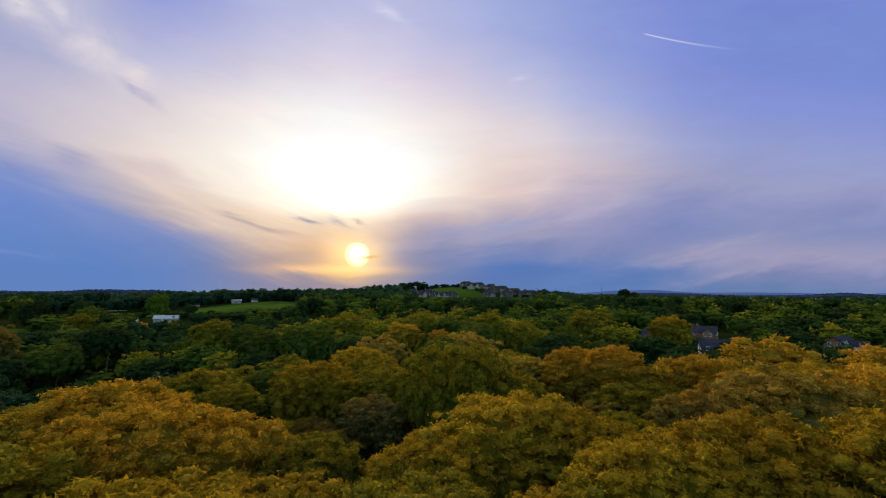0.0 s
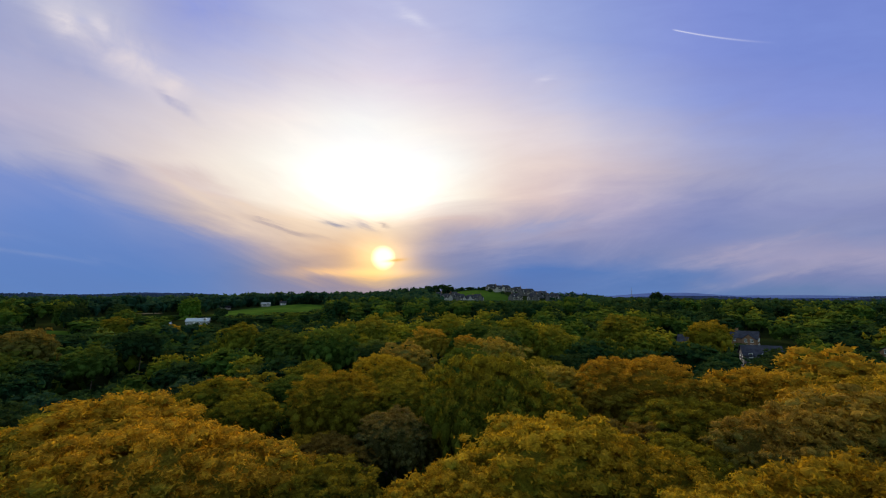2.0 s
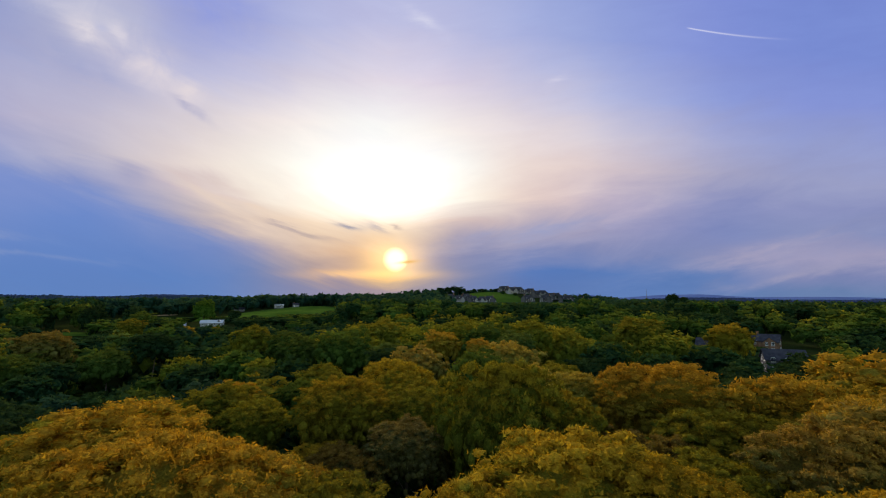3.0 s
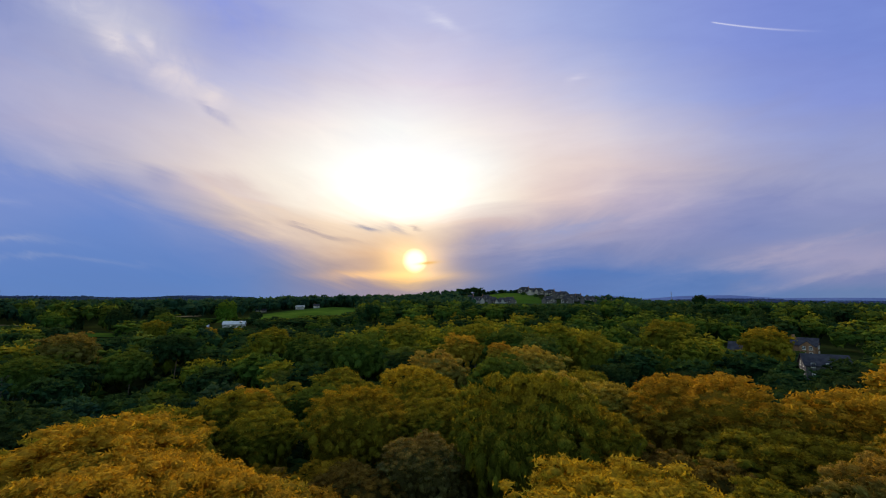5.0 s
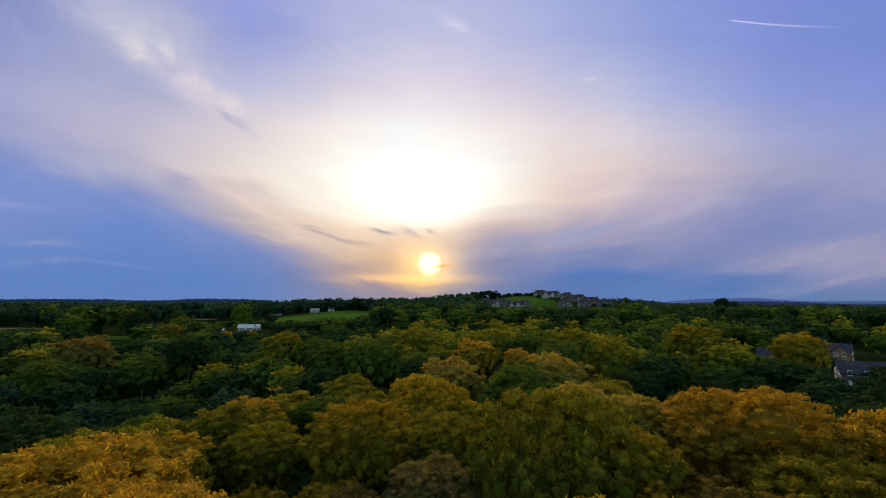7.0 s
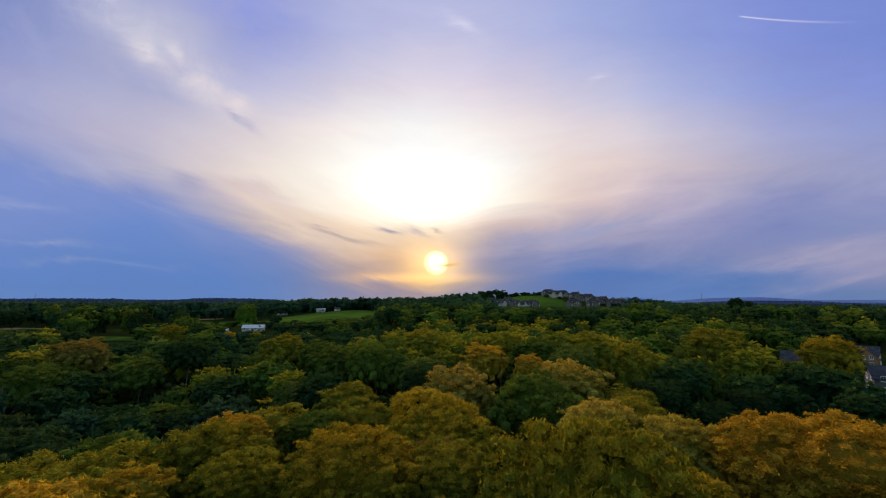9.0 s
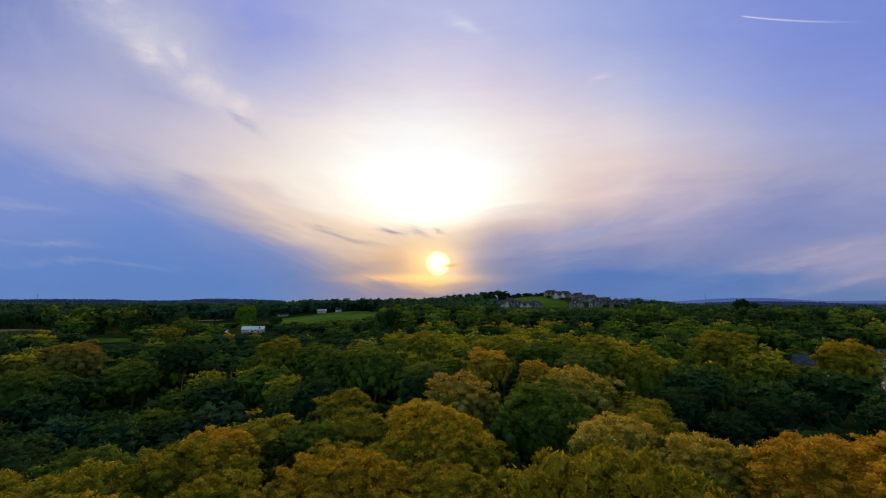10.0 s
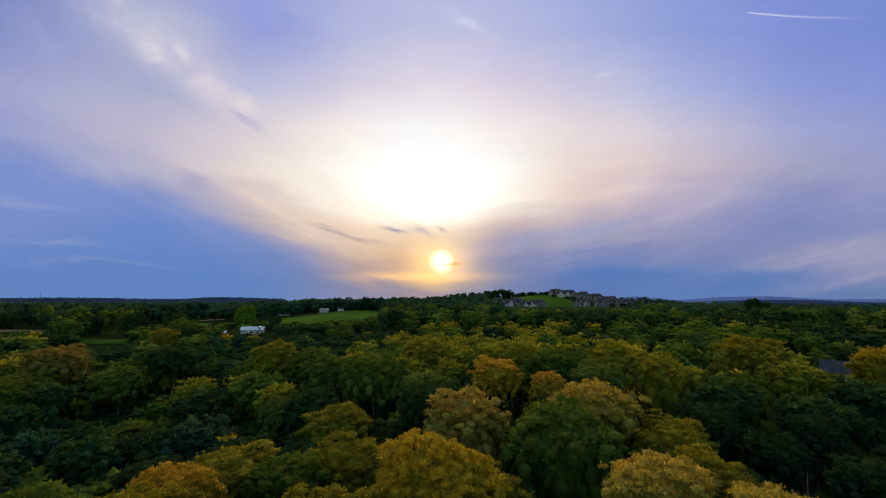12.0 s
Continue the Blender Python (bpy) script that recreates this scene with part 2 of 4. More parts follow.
def two_tone(name, a, b, scale, rough=0.85, bump=0.3, detail=6.0, space="Object", spec=0.0):
    mat, k, bsdf = material(name, rough, spec)
    where = k.node("ShaderNodeTexCoord").outputs[space]
    broad, grain = k.noise(where, scale, detail, 0.6), k.noise(where, scale * 9, 4.0)
    col = k.mix(k.step(broad, 0.35, 0.65), a, b)
    vary = k.m("MULTIPLY_ADD", grain, 0.5, 0.75)
    k.plug(k.mix(1.0, col, k.join(vary, vary, vary), "MULTIPLY"), bsdf.inputs["Base Color"])
    n = k.node("ShaderNodeBump", Strength=bump, Distance=0.05)
    k.plug(grain, n.inputs["Height"])
    k.plug(n.outputs[0], bsdf.inputs["Normal"])
    return mat


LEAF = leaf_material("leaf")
LEAF_FAR = leaf_material("far_leaf", True)
BARK = two_tone("bark", (0.09, 0.07, 0.05, 1), (0.16, 0.13, 0.10, 1), 1.2)
PALE_BARK = two_tone("pale_bark", (0.085, 0.075, 0.064, 1), (0.13, 0.118, 0.10, 1), 1.5)
SOIL = two_tone("forest_floor", (0.030, 0.036, 0.011, 1), (0.034, 0.050, 0.012, 1), 0.15)
GRASS = two_tone("meadow_grass", (0.046, 0.092, 0.012, 1), (0.072, 0.125, 0.016, 1), 0.02)
STRAW = two_tone("dry_field", (0.24, 0.17, 0.08, 1), (0.32, 0.23, 0.11, 1), 0.03)
BRICK = two_tone("brown_brick", (0.20, 0.11, 0.07, 1), (0.28, 0.16, 0.10, 1), 0.6)
SIDING = two_tone("pale_siding", (0.26, 0.26, 0.27, 1), (0.34, 0.33, 0.34, 1), 0.5)
STONE = two_tone("grey_stone", (0.080, 0.080, 0.090, 1), (0.13, 0.125, 0.135, 1), 0.6)
SHINGLE = two_tone("roof_shingle", (0.042, 0.042, 0.054, 1), (0.070, 0.068, 0.082, 1), 0.5)
TIN = two_tone("pale_metal_roof", (0.50, 0.52, 0.56, 1), (0.58, 0.60, 0.64, 1), 0.3, 0.6, spec=0.15)
TRIM = two_tone("white_trim", (0.70, 0.70, 0.68, 1), (0.80, 0.80, 0.78, 1), 0.5)
STEEL = two_tone("galvanised_steel", (0.10, 0.105, 0.12, 1), (0.15, 0.155, 0.17, 1), 0.8, 0.5, spec=0.4)
# distance haze is mixed into these ridge colours, bluer farther off
HAZED_WOOD = two_tone("hazed_wooded_ridge", (0.024, 0.040, 0.066, 1), (0.034, 0.052, 0.080, 1), 0.02)
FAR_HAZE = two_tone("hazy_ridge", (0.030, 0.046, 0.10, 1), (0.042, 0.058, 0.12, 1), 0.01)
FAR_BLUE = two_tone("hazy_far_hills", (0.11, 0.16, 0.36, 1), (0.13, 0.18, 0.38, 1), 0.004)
glass, k_, b_ = material("window_glass", 0.06, 0.6)
b_.inputs["Base Color"].default_value = (0.02, 0.024, 0.03, 1)


# ---- helpers for parts ----
def mesh_of(name, verts, faces, mat, smooth=False):
    me = bpy.data.meshes.new(name)
    me.from_pydata([tuple(v) for v in verts], [], [tuple(f) for f in faces])
    me.materials.append(mat)
    me.polygons.foreach_set("use_smooth", [smooth] * len(me.polygons))
    me.update()
    return me


def mesh_np(name, verts, loops, sizes, mat, smooth=False):
    """A mesh from arrays: verts (n, 3), loop vertex indices, and the size of each face."""
    me = bpy.data.meshes.new(name)
    me.vertices.add(len(verts))
    me.vertices.foreach_set("co", np.asarray(verts, np.float32).ravel())
    me.loops.add(len(loops))
    me.loops.foreach_set("vertex_index", np.asarray(loops, np.int32))
    me.polygons.add(len(sizes))
    me.polygons.foreach_set("loop_start", np.r_[0, np.cumsum(sizes)[:-1]].astype(np.int32))
    me.polygons.foreach_set("use_smooth", np.broadcast_to(smooth, len(sizes)).copy())
    me.materials.append(mat)
    me.update(calc_edges=True)
    me.validate()
    return me


def part(name, data, parent, m=None, label=""):
    if isinstance(data, bmesh.types.BMesh):
        raise TypeError("a mesh is wanted")
    ob = new(name, data)
    ob.parent = parent
    if m is not None:
        ob.matrix_basis = m
    return tagged(ob, label)


def box(w, d, h, x=0.0, y=0.0, z=0.0):
    """Corners and faces of a box on z, centred on x, y."""
    v = [(x + sx * w / 2, y + sy * d / 2, z + sz * h) for sz in (0, 1) for sx, sy in ((-1, -1), (1, -1), (1, 1), (-1, 1))]
    f = [(3, 2, 1, 0), (4, 5, 6, 7), (0, 1, 5, 4), (1, 2, 6, 5), (2, 3, 7, 6), (3, 0, 4, 7)]
    return v, f


def join_all(pieces):
    verts, faces = [], []
    for v, f in pieces:
        n = len(verts)
        verts += v
        faces += [tuple(i + n for i in face) for face in f]
    return verts, faces


# ---- ground ----
def hump(x, y, cx, cy, sx, sy):
    return np.exp(-(((x - cx) / sx) ** 2 + ((y - cy) / sy) ** 2))


def smooth01(v):
    v = np.clip(v, 0, 1)
    return v * v * (3 - 2 * v)


def height(x, y):
    """The lie of the land, in metres."""
    x, y = np.asarray(x, float), np.asarray(y, float)
    d = np.hypot(x, y)
    z = 2.0 - 11.0 * hump(x, y, -120, 135, 75, 70) + 9.5 * smooth01((d - 260) / 260)
    z = z + 3.0 * np.sin(x / 55 + 1.3) * np.sin(y / 70 + 0.4) * smooth01(d / 150 - 0.6) * smooth01(1.6 - d / 400)
    z = z + 30.0 * hump(x, y, 45, 900, 160, 122) - 8.0 * hump(x, y, -212, 318, 55, 28) + 9.0 * hump(x, y, -150, 900, 240, 180)
    z = z + 7.0 * hump(x, y, -260, 680, 160, 120) - 15.0 * hump(x, y, 540, 560, 260, 250)
    return z


def ground_sheet():
    rings = np.r_[0.0, np.geomspace(8, 4800, 90)]
    turns = np.radians(np.linspace(0, 360, 145)[:-1])
    r, a = np.meshgrid(rings[1:], turns, indexing="ij")
    x, y = (r * np.sin(a)).ravel(), (r * np.cos(a)).ravel()
    verts = np.c_[np.r_[0, x], np.r_[0, y], np.r_[height(0, 0), height(x, y)]]
    n, faces = len(turns), []
    for j in range(n):
        faces.append((0, 1 + (j + 1) % n, 1 + j))
    for i in range(len(rings) - 2):
        for j in range(n):
            a0, a1 = 1 + i * n + j, 1 + i * n + (j + 1) % n
            faces.append((a0, a1, a1 + n, a0 + n))
    ob = new("ground", mesh_of("ground", verts, faces, SOIL, True))
    return tagged(ob, "rolling woodland ground of dark leaf litter", "ground", kind="structure")


ground_sheet()


# ---- trees ----
def ball_points(n, rng):
    v = rng.normal(size=(n, 3))
    return v / np.linalg.norm(v, axis=1, keepdims=True)


def pad_shape(level):
    bm = bmesh.new()
    bmesh.ops.create_icosphere(bm, subdivisions=level + 1, radius=1.0)
    v, f = np.array([p.co[:] for p in bm.verts]), np.array([[p.index for p in q.verts] for q in bm.faces])
    bm.free()
    return v, f


PADS = [pad_shape(0), (np.array([(1, 0, 0), (-1, 0, 0), (0, 1, 0), (0, -1, 0), (0, 0, 1), (0, 0, -1)], float), np.array([(0, 2, 4), (2, 1, 4), (1, 3, 4), (3, 0, 4), (2, 0, 5), (1, 2, 5), (3, 1, 5), (0, 3, 5)]))]


def crown_mesh(name, seed, radius, deep, lobes, rows, leaves, leaf, loose=0.0, peak=0.0, rough=0.05, level=0):
    """A crown that hangs from the origin: a core, lumpy tufts on it, and over them very many folded leaves.
    radius, deep: half width and height; rows: fineness of the core; level: fineness of a tuft; leaf: a leaf cluster's length; loose: how far boughs stray."""
    rng = np.random.default_rng(seed)
    half = deep * 0.54
    # a few great limbs carry masses of foliage, uneven in size and reach
    great = 11
    k = np.arange(great) + 0.5
    high = 1 - 1.45 * k / great
    turn = k * 2.39996 + rng.uniform(0, 6.28)
    flat = np.sqrt(np.clip(1 - high ** 2, 0, 1))
    heart = np.c_[flat * np.cos(turn), flat * np.sin(turn), high] + rng.normal(scale=0.16, size=(great, 3))
    heart *= rng.uniform(0.42, 0.60, (great, 1)) + rng.normal(scale=loose, size=(great, 1))
    bulk = rng.uniform(0.38, 0.50, great)
    # and each mass is made of tufts, evenly spread but not too evenly
    k = np.arange(lobes) + 0.5
    high = 1 - 1.6 * k / lobes
    turn = k * 2.39996 + rng.uniform(0, 6.28)
    flat = np.sqrt(np.clip(1 - high ** 2, 0, 1))
    way = np.c_[flat * np.cos(turn), flat * np.sin(turn), high] + rng.normal(scale=0.10, size=(lobes, 3))
    way /= np.linalg.norm(way, axis=1, keepdims=True)

    def hull(d):
        """How far the masses of foliage reach along each way."""
        b = d @ heart.T
        gap = b * b - (heart ** 2).sum(1) + bulk ** 2
        return np.maximum(np.where(gap > 0, b + np.sqrt(np.clip(gap, 0, None)), 0.0).max(1), 0.78)

    reach = hull(way) * (1 - 0.5 / math.sqrt(lobes)) + rng.uniform(-2.0, 0.8, lobes) / math.sqrt(lobes)
    # tufts gather in domed boughs with dark clefts between
    nb = max(lobes // 7, 6)
    k = np.arange(nb) + 0.5
    up = 1 - 1.7 * k / nb
    turn = k * 2.39996 + rng.uniform(0, 6.28)
    bough = np.c_[np.sqrt(1 - up ** 2) * np.cos(turn), np.sqrt(1 - up ** 2) * np.sin(turn), up] + rng.normal(scale=0.35 / math.sqrt(nb), size=(nb, 3))
    bough /= np.linalg.norm(bough, axis=1, keepdims=True)
    near = np.sqrt(np.clip(2 - 2 * (way @ bough.T), 0, None)) + rng.uniform(0, 0.35, nb) / math.sqrt(nb)
    cleft = np.clip(near.min(1) * math.sqrt(nb) / 1.9, 0, 1.3) ** 2
    reach -= cleft * 1.35 / math.sqrt(nb)
    mid = way * reach[:, None]
    mid[:, :2] *= (1 - peak * np.clip(high, 0, 1))[:, None]
    size = rng.uniform(0.65, 1.35, lobes) * 1.75 / math.sqrt(lobes)

    scale = np.array([radius, radius, half])
    # a core of inner foliage closes the crown, its inner shade painted by a low tone
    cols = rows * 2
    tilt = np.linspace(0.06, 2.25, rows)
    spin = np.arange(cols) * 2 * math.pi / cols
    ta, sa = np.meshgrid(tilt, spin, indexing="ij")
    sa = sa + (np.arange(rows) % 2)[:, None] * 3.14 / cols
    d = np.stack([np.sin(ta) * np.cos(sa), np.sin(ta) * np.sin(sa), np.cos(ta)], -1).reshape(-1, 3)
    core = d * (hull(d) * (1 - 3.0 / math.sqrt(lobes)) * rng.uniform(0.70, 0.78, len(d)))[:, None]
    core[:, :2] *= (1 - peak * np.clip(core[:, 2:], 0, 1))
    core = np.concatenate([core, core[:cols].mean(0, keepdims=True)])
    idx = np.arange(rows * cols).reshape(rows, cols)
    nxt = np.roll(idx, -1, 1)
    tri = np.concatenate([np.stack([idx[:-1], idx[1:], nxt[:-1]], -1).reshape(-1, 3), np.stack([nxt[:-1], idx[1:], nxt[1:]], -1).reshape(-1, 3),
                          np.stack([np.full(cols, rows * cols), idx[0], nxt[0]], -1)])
    # each tuft is a lumpy pad of leaves, flatter below
    bv, bf = PADS[level]
    pad_v, pad_f, pad_o, base = [], [], [], len(core)
    for n in range(lobes):
        q = ball_points(4, rng)
        lump = 1 + 0.13 * np.sin(bv @ q[0] * 4.1 + n) + 0.12 * np.sin(bv @ q[1] * 6.3 + 2 * n) + rng.normal(scale=rough, size=len(bv))
        w = bv * lump[:, None] * size[n] * rng.uniform(0.85, 1.15, 3) * [0.78, 0.78, 0.68]
        front = (bv[bf].mean(1) @ (way[n] + [0, 0, 0.35])) > -0.35
        pad_v.append(w + mid[n])
        pad_f.append(bf[front] + base)
        # the mark rises towards the top, painting light from above into the pad
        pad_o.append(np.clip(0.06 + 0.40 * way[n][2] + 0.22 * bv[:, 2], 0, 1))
        base += len(bv)
    body = np.concatenate([core] + pad_v) * scale
    tri = np.concatenate([tri] + pad_f)
    inner = len(tri)
    # leaves all round each tuft, more on its outer and upper side
    share = size ** 2 * np.clip(0.55 + way[:, 2], 0.12, 1.2)
    pick = rng.choice(lobes, int(leaves * 1.5), p=share / share.sum())
    d = ball_points(len(pick), rng)
    keep = (d * way[pick]).sum(1) + d[:, 2] * 0.5 > -0.25 + rng.uniform(-0.3, 0.3, len(pick))
    pick, d = pick[keep][:leaves], d[keep][:leaves]
    n2 = len(d)
    rise = 0.76 + rng.gamma(2.2, 0.10, n2)
    c2 = mid[pick] + d * (size[pick] * rise)[:, None] * [1.05, 1.05, 0.9]
    # upper, outer leaves marked higher: top light goes into their colour
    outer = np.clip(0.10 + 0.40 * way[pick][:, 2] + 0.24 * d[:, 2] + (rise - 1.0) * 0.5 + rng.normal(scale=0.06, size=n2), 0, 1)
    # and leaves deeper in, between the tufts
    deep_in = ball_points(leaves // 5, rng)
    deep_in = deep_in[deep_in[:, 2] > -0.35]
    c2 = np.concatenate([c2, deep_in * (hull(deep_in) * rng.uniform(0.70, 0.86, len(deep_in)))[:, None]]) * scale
    # inner leaves marked low, so the crown's inner shade is in their colour
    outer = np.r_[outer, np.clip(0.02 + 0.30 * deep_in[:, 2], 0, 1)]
    d = np.concatenate([d, deep_in])
    n2 = len(d)
    out = d * [1, 1, radius / half] + [0, 0, 0.05]
    out /= np.linalg.norm(out, axis=1, keepdims=True)
    # sprays point outwards and up
    face = out + ball_points(n2, rng) * 0.55 + [0, 0, 0.12]
    face /= np.linalg.norm(face, axis=1, keepdims=True)
    side = np.cross(face, ball_points(n2, rng))
    side /= np.linalg.norm(side, axis=1, keepdims=True) + 1e-9
    along = side + out * 0.55 + [0, 0, 0.25]
    along /= np.linalg.norm(along, axis=1, keepdims=True)
    wide = np.cross(face, along)
    wide /= np.linalg.norm(wide, axis=1, keepdims=True) + 1e-9
    length = leaf * rng.uniform(0.65, 1.35, (n2, 1))
    p0 = c2 - along * length * 0.7 + wide * length * 0.42
    p1 = c2 + along * length * 1.0 - face * length * 0.15
    p2 = c2 - along * length * 0.6 - wide * length * 0.46 - face * length * 0.1
    v = np.concatenate([body, np.stack([p0, p1, p2], 1).reshape(-1, 3)])
    loops = np.concatenate([tri.ravel(), len(body) + np.arange(n2 * 3)])
    v[:, :2] *= radius / np.percentile(np.hypot(v[:, 0], v[:, 1]), 97)
    v[:, 2] = np.where(v[:, 2] < 0, v[:, 2] * 2.2, v[:, 2]) - np.percentile(v[:, 2], 99.9)
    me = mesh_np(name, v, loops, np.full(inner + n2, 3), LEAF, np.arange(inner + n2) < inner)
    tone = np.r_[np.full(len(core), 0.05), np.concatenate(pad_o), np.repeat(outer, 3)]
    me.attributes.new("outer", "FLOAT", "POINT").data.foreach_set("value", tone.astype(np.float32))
    return me


def limb_mesh(name, seed, tall, thick, limbs, mat, crown_low=0.35, spread=0.30, sides=7, bare=False):
    """A tapered, slightly bent trunk with limbs that rise into the crown; the foot is at the origin."""
    rng = np.random.default_rng(seed)
    verts, faces = [], []

    def tube(path, r0, r1):
        n0 = len(verts)
        for i, p in enumerate(path):
            f = i / (len(path) - 1)
            r = r0 + (r1 - r0) * f ** 0.8
            for j in range(sides):
                a = 6.2832 * j / sides
                verts.append((p[0] + r * math.cos(a), p[1] + r * math.sin(a), p[2]))
        for i in range(len(path) - 1):
            for j in range(sides):
                a0, a1 = n0 + i * sides + j, n0 + i * sides + (j + 1) % sides
                faces.append((a0, a1, a1 + sides, a0 + sides))
        faces.append(tuple(n0 + (len(path) - 1) * sides + j for j in range(sides)))

    sway = rng.normal(scale=0.012 * tall, size=(5, 2)).cumsum(0) * [[0.0], [0.4], [0.7], [1], [1]]
    spine = [(sway[i][0], sway[i][1], tall * 0.86 * i / 4 - (0.6 if i == 0 else 0)) for i in range(5)]
    tube(spine, thick, thick * 0.22)
    for n in range(limbs):
        f = crown_low + (0.82 - crown_low) * n / max(limbs - 1, 1)
        i = min(int(f / 0.86 * 4), 3)
        g_ = f / 0.86 * 4 - i
        start = np.array(spine[i]) * (1 - g_) + np.array(spine[i + 1]) * g_
        a = n * 2.4 + rng.uniform(0, 1)
        reach = tall * spread * (1.15 - f) * rng.uniform(0.8, 1.2)
        up = reach * rng.uniform(0.5, 1.0)
        way = np.array([math.cos(a), math.sin(a), 0])
        path = [start, start + way * reach * 0.5 + [0, 0, up * 0.35], start + way * reach + [0, 0, up]]
        tube(path, thick * 0.38 * (1.1 - f), thick * 0.06)
        if bare:
            for side in (-0.7, 0.7):
                w2 = np.array([math.cos(a + side), math.sin(a + side), 0])
                mid = path[1]
                tube([mid, mid + w2 * reach * 0.3 + [0, 0, up * 0.3], mid + w2 * reach * 0.5 + [0, 0, up * 0.75]], thick * 0.12, thick * 0.03)
    return mesh_of(name, verts, faces, mat, True)


R0, DEEP, TALL = 6.0, 9.5, 20.0      # the size at which tree models are made
SHAPES = ((0.02, 0.0), (0.03, 0.0), (0.025, 0.15), (0.04, 0.05), (0.01, 0.0))
CROWNS = {
    "big": [crown_mesh("crown", 5 + i, 9.0, 13.0, 1000, 16, 30000, 0.152, 0.02 + 0.01 * i) for i in range(3)],
    "near": [crown_mesh("crown", 10 + i, R0, DEEP, 520, 12, 13000, 0.148, lo, pk) for i, (lo, pk) in enumerate(SHAPES)],
    "mid": [crown_mesh("crown", 30 + i, R0, DEEP, 360, 10, 6300, 0.20, lo, pk) for i, (lo, pk) in enumerate(SHAPES)],
    "rest": [crown_mesh("crown", 40 + i, R0, DEEP, 240, 9, 2500, 0.25, lo, pk) for i, (lo, pk) in enumerate(SHAPES)],
}
TRUNKS = [limb_mesh("trunk", 90 + i, TALL, 0.34, 8, BARK) for i in range(3)]
THIN_TRUNKS = [limb_mesh("trunk", 95 + i, TALL, 0.32, 3, BARK, sides=5) for i in range(2)]
TINTS = {
    "gold": (0.350, 0.222, 0.028), "orange": (0.42, 0.232, 0.034), "pale": (0.40, 0.268, 0.062), "olive": (0.235, 0.190, 0.028),
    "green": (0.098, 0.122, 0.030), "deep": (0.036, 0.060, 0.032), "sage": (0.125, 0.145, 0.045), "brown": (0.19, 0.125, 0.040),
    # the bluish green of the farthest woods has haze mixed in
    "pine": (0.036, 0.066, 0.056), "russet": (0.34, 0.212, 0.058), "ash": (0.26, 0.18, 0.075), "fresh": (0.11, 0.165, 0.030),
}
WORDS = {
    "gold": "golden-yellow", "orange": "orange-gold", "pale": "pale tan-gold", "olive": "olive-yellow", "green": "mid-green",
    "pine": "dark green", "deep": "deep green", "sage": "greyish sage-green", "brown": "dull brown", "russet": "rusty orange-brown", "ash": "thin greyish-brown", "fresh": "light fresh-green",
}
spots = []      # x, y, radius of every tree that stands
tree_rng = random.Random(5)


def tree(x, y, top, r, tone="green", deep=None, model=None, turn=None):
    """One broadleaved tree whose crown ends at the height top."""
    far = math.hypot(x + 2, y - min(max(y, 0.0), 34.0))
    lod = model or ("rest" if far >= 58 else "big" if r > 7.4 and far < 44 else "mid" if far >= 29 else "near")
    wide, high = (9.0, 13.0) if lod == "big" else (R0, DEEP)
    foot = float(height(x, y))
    tall = max(top - foot, 4.0)
    r = min(r, 0.40 * tall)
    deep = deep or min(DEEP * r / R0 * 0.95, tall * 0.82)
    base = new("tree")
    base.empty_display_size = 0.5
    base.matrix_basis = pose(x, y, foot, 0, 0, tree_rng.uniform(0, 360) if turn is None else turn)
    shade = TINTS[tone]
    v = tree_rng.uniform(0.85, 1.15)
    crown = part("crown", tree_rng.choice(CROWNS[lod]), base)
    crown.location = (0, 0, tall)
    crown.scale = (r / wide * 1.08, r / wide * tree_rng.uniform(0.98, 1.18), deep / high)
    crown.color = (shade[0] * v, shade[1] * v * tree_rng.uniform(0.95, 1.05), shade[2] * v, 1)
    trunk = part("trunk", tree_rng.choice(TRUNKS), base)
    trunk.scale = (tall / TALL * 0.95, tall / TALL * 0.95, (tall - 0.12 * deep) / TALL)
    size = "tall" if tall > 17 else "lower"
    tagged(base, "%s broadleaved tree with a rounded %s crown in dense woodland" % (size, WORDS[tone]), "tree", "woodland trees")
    spots.append((x, y, r, top))
    return base


# trees that stand out, nearest first
tree(-20.0, 32.5, 22.8, 8.4, "orange", 12)
tree(-27.5, 37.0, 22.8, 7.0, "orange", 10)
tree(-38.0, 44.0, 19.6, 6.5, "olive")
tree(-12.5, 18.5, 22.3, 6.0, "gold")
tree(-24.0, 20.0, 22.6, 6.5, "olive")
tree(-9.5, 32.0, 20.0, 4.0, "olive")
tree(5.0, 33.0, 22.8, 6.2, "gold")
tree(-0.5, 28.5, 21.4, 4.2, "gold")
tree(9.5, 30.0, 22.6, 4.0, "gold")
tree(8.5, 19.5, 24.0, 3.6, "gold")
tree(14.0, 21.0, 24.6, 4.8, "gold")
tree(20.5, 18.0, 25.6, 5.5, "gold")
tree(4.2, 17.0, 22.6, 3.0, "gold")
tree(24.5, 39.0, 22.6, 5.5, "russet")
tree(31.0, 40.0, 24.0, 6.5, "russet")
tree(40.0, 43.0, 23.6, 6.5, "orange")
tree(16.5, 40.0, 19.5, 4.5, "olive")
tree(22.0, 49.0, 20.6, 5.5, "olive")
tree(2.0, 52.0, 24.5, 6.0, "olive", 14)
tree(-7.6, 50.0, 19.4, 3.6, "ash")
tree(-13.0, 46.5, 17.5, 4.2, "brown")
tree(-16.0, 57.0, 21.9, 5.4, "gold")
tree(13.5, 70.0, 20.6, 4.8, "pale")
tree(21.0, 62.5, 23.6, 8.0, "orange", 11)
tree(34.0, 59.0, 22.4, 7.0, "orange")
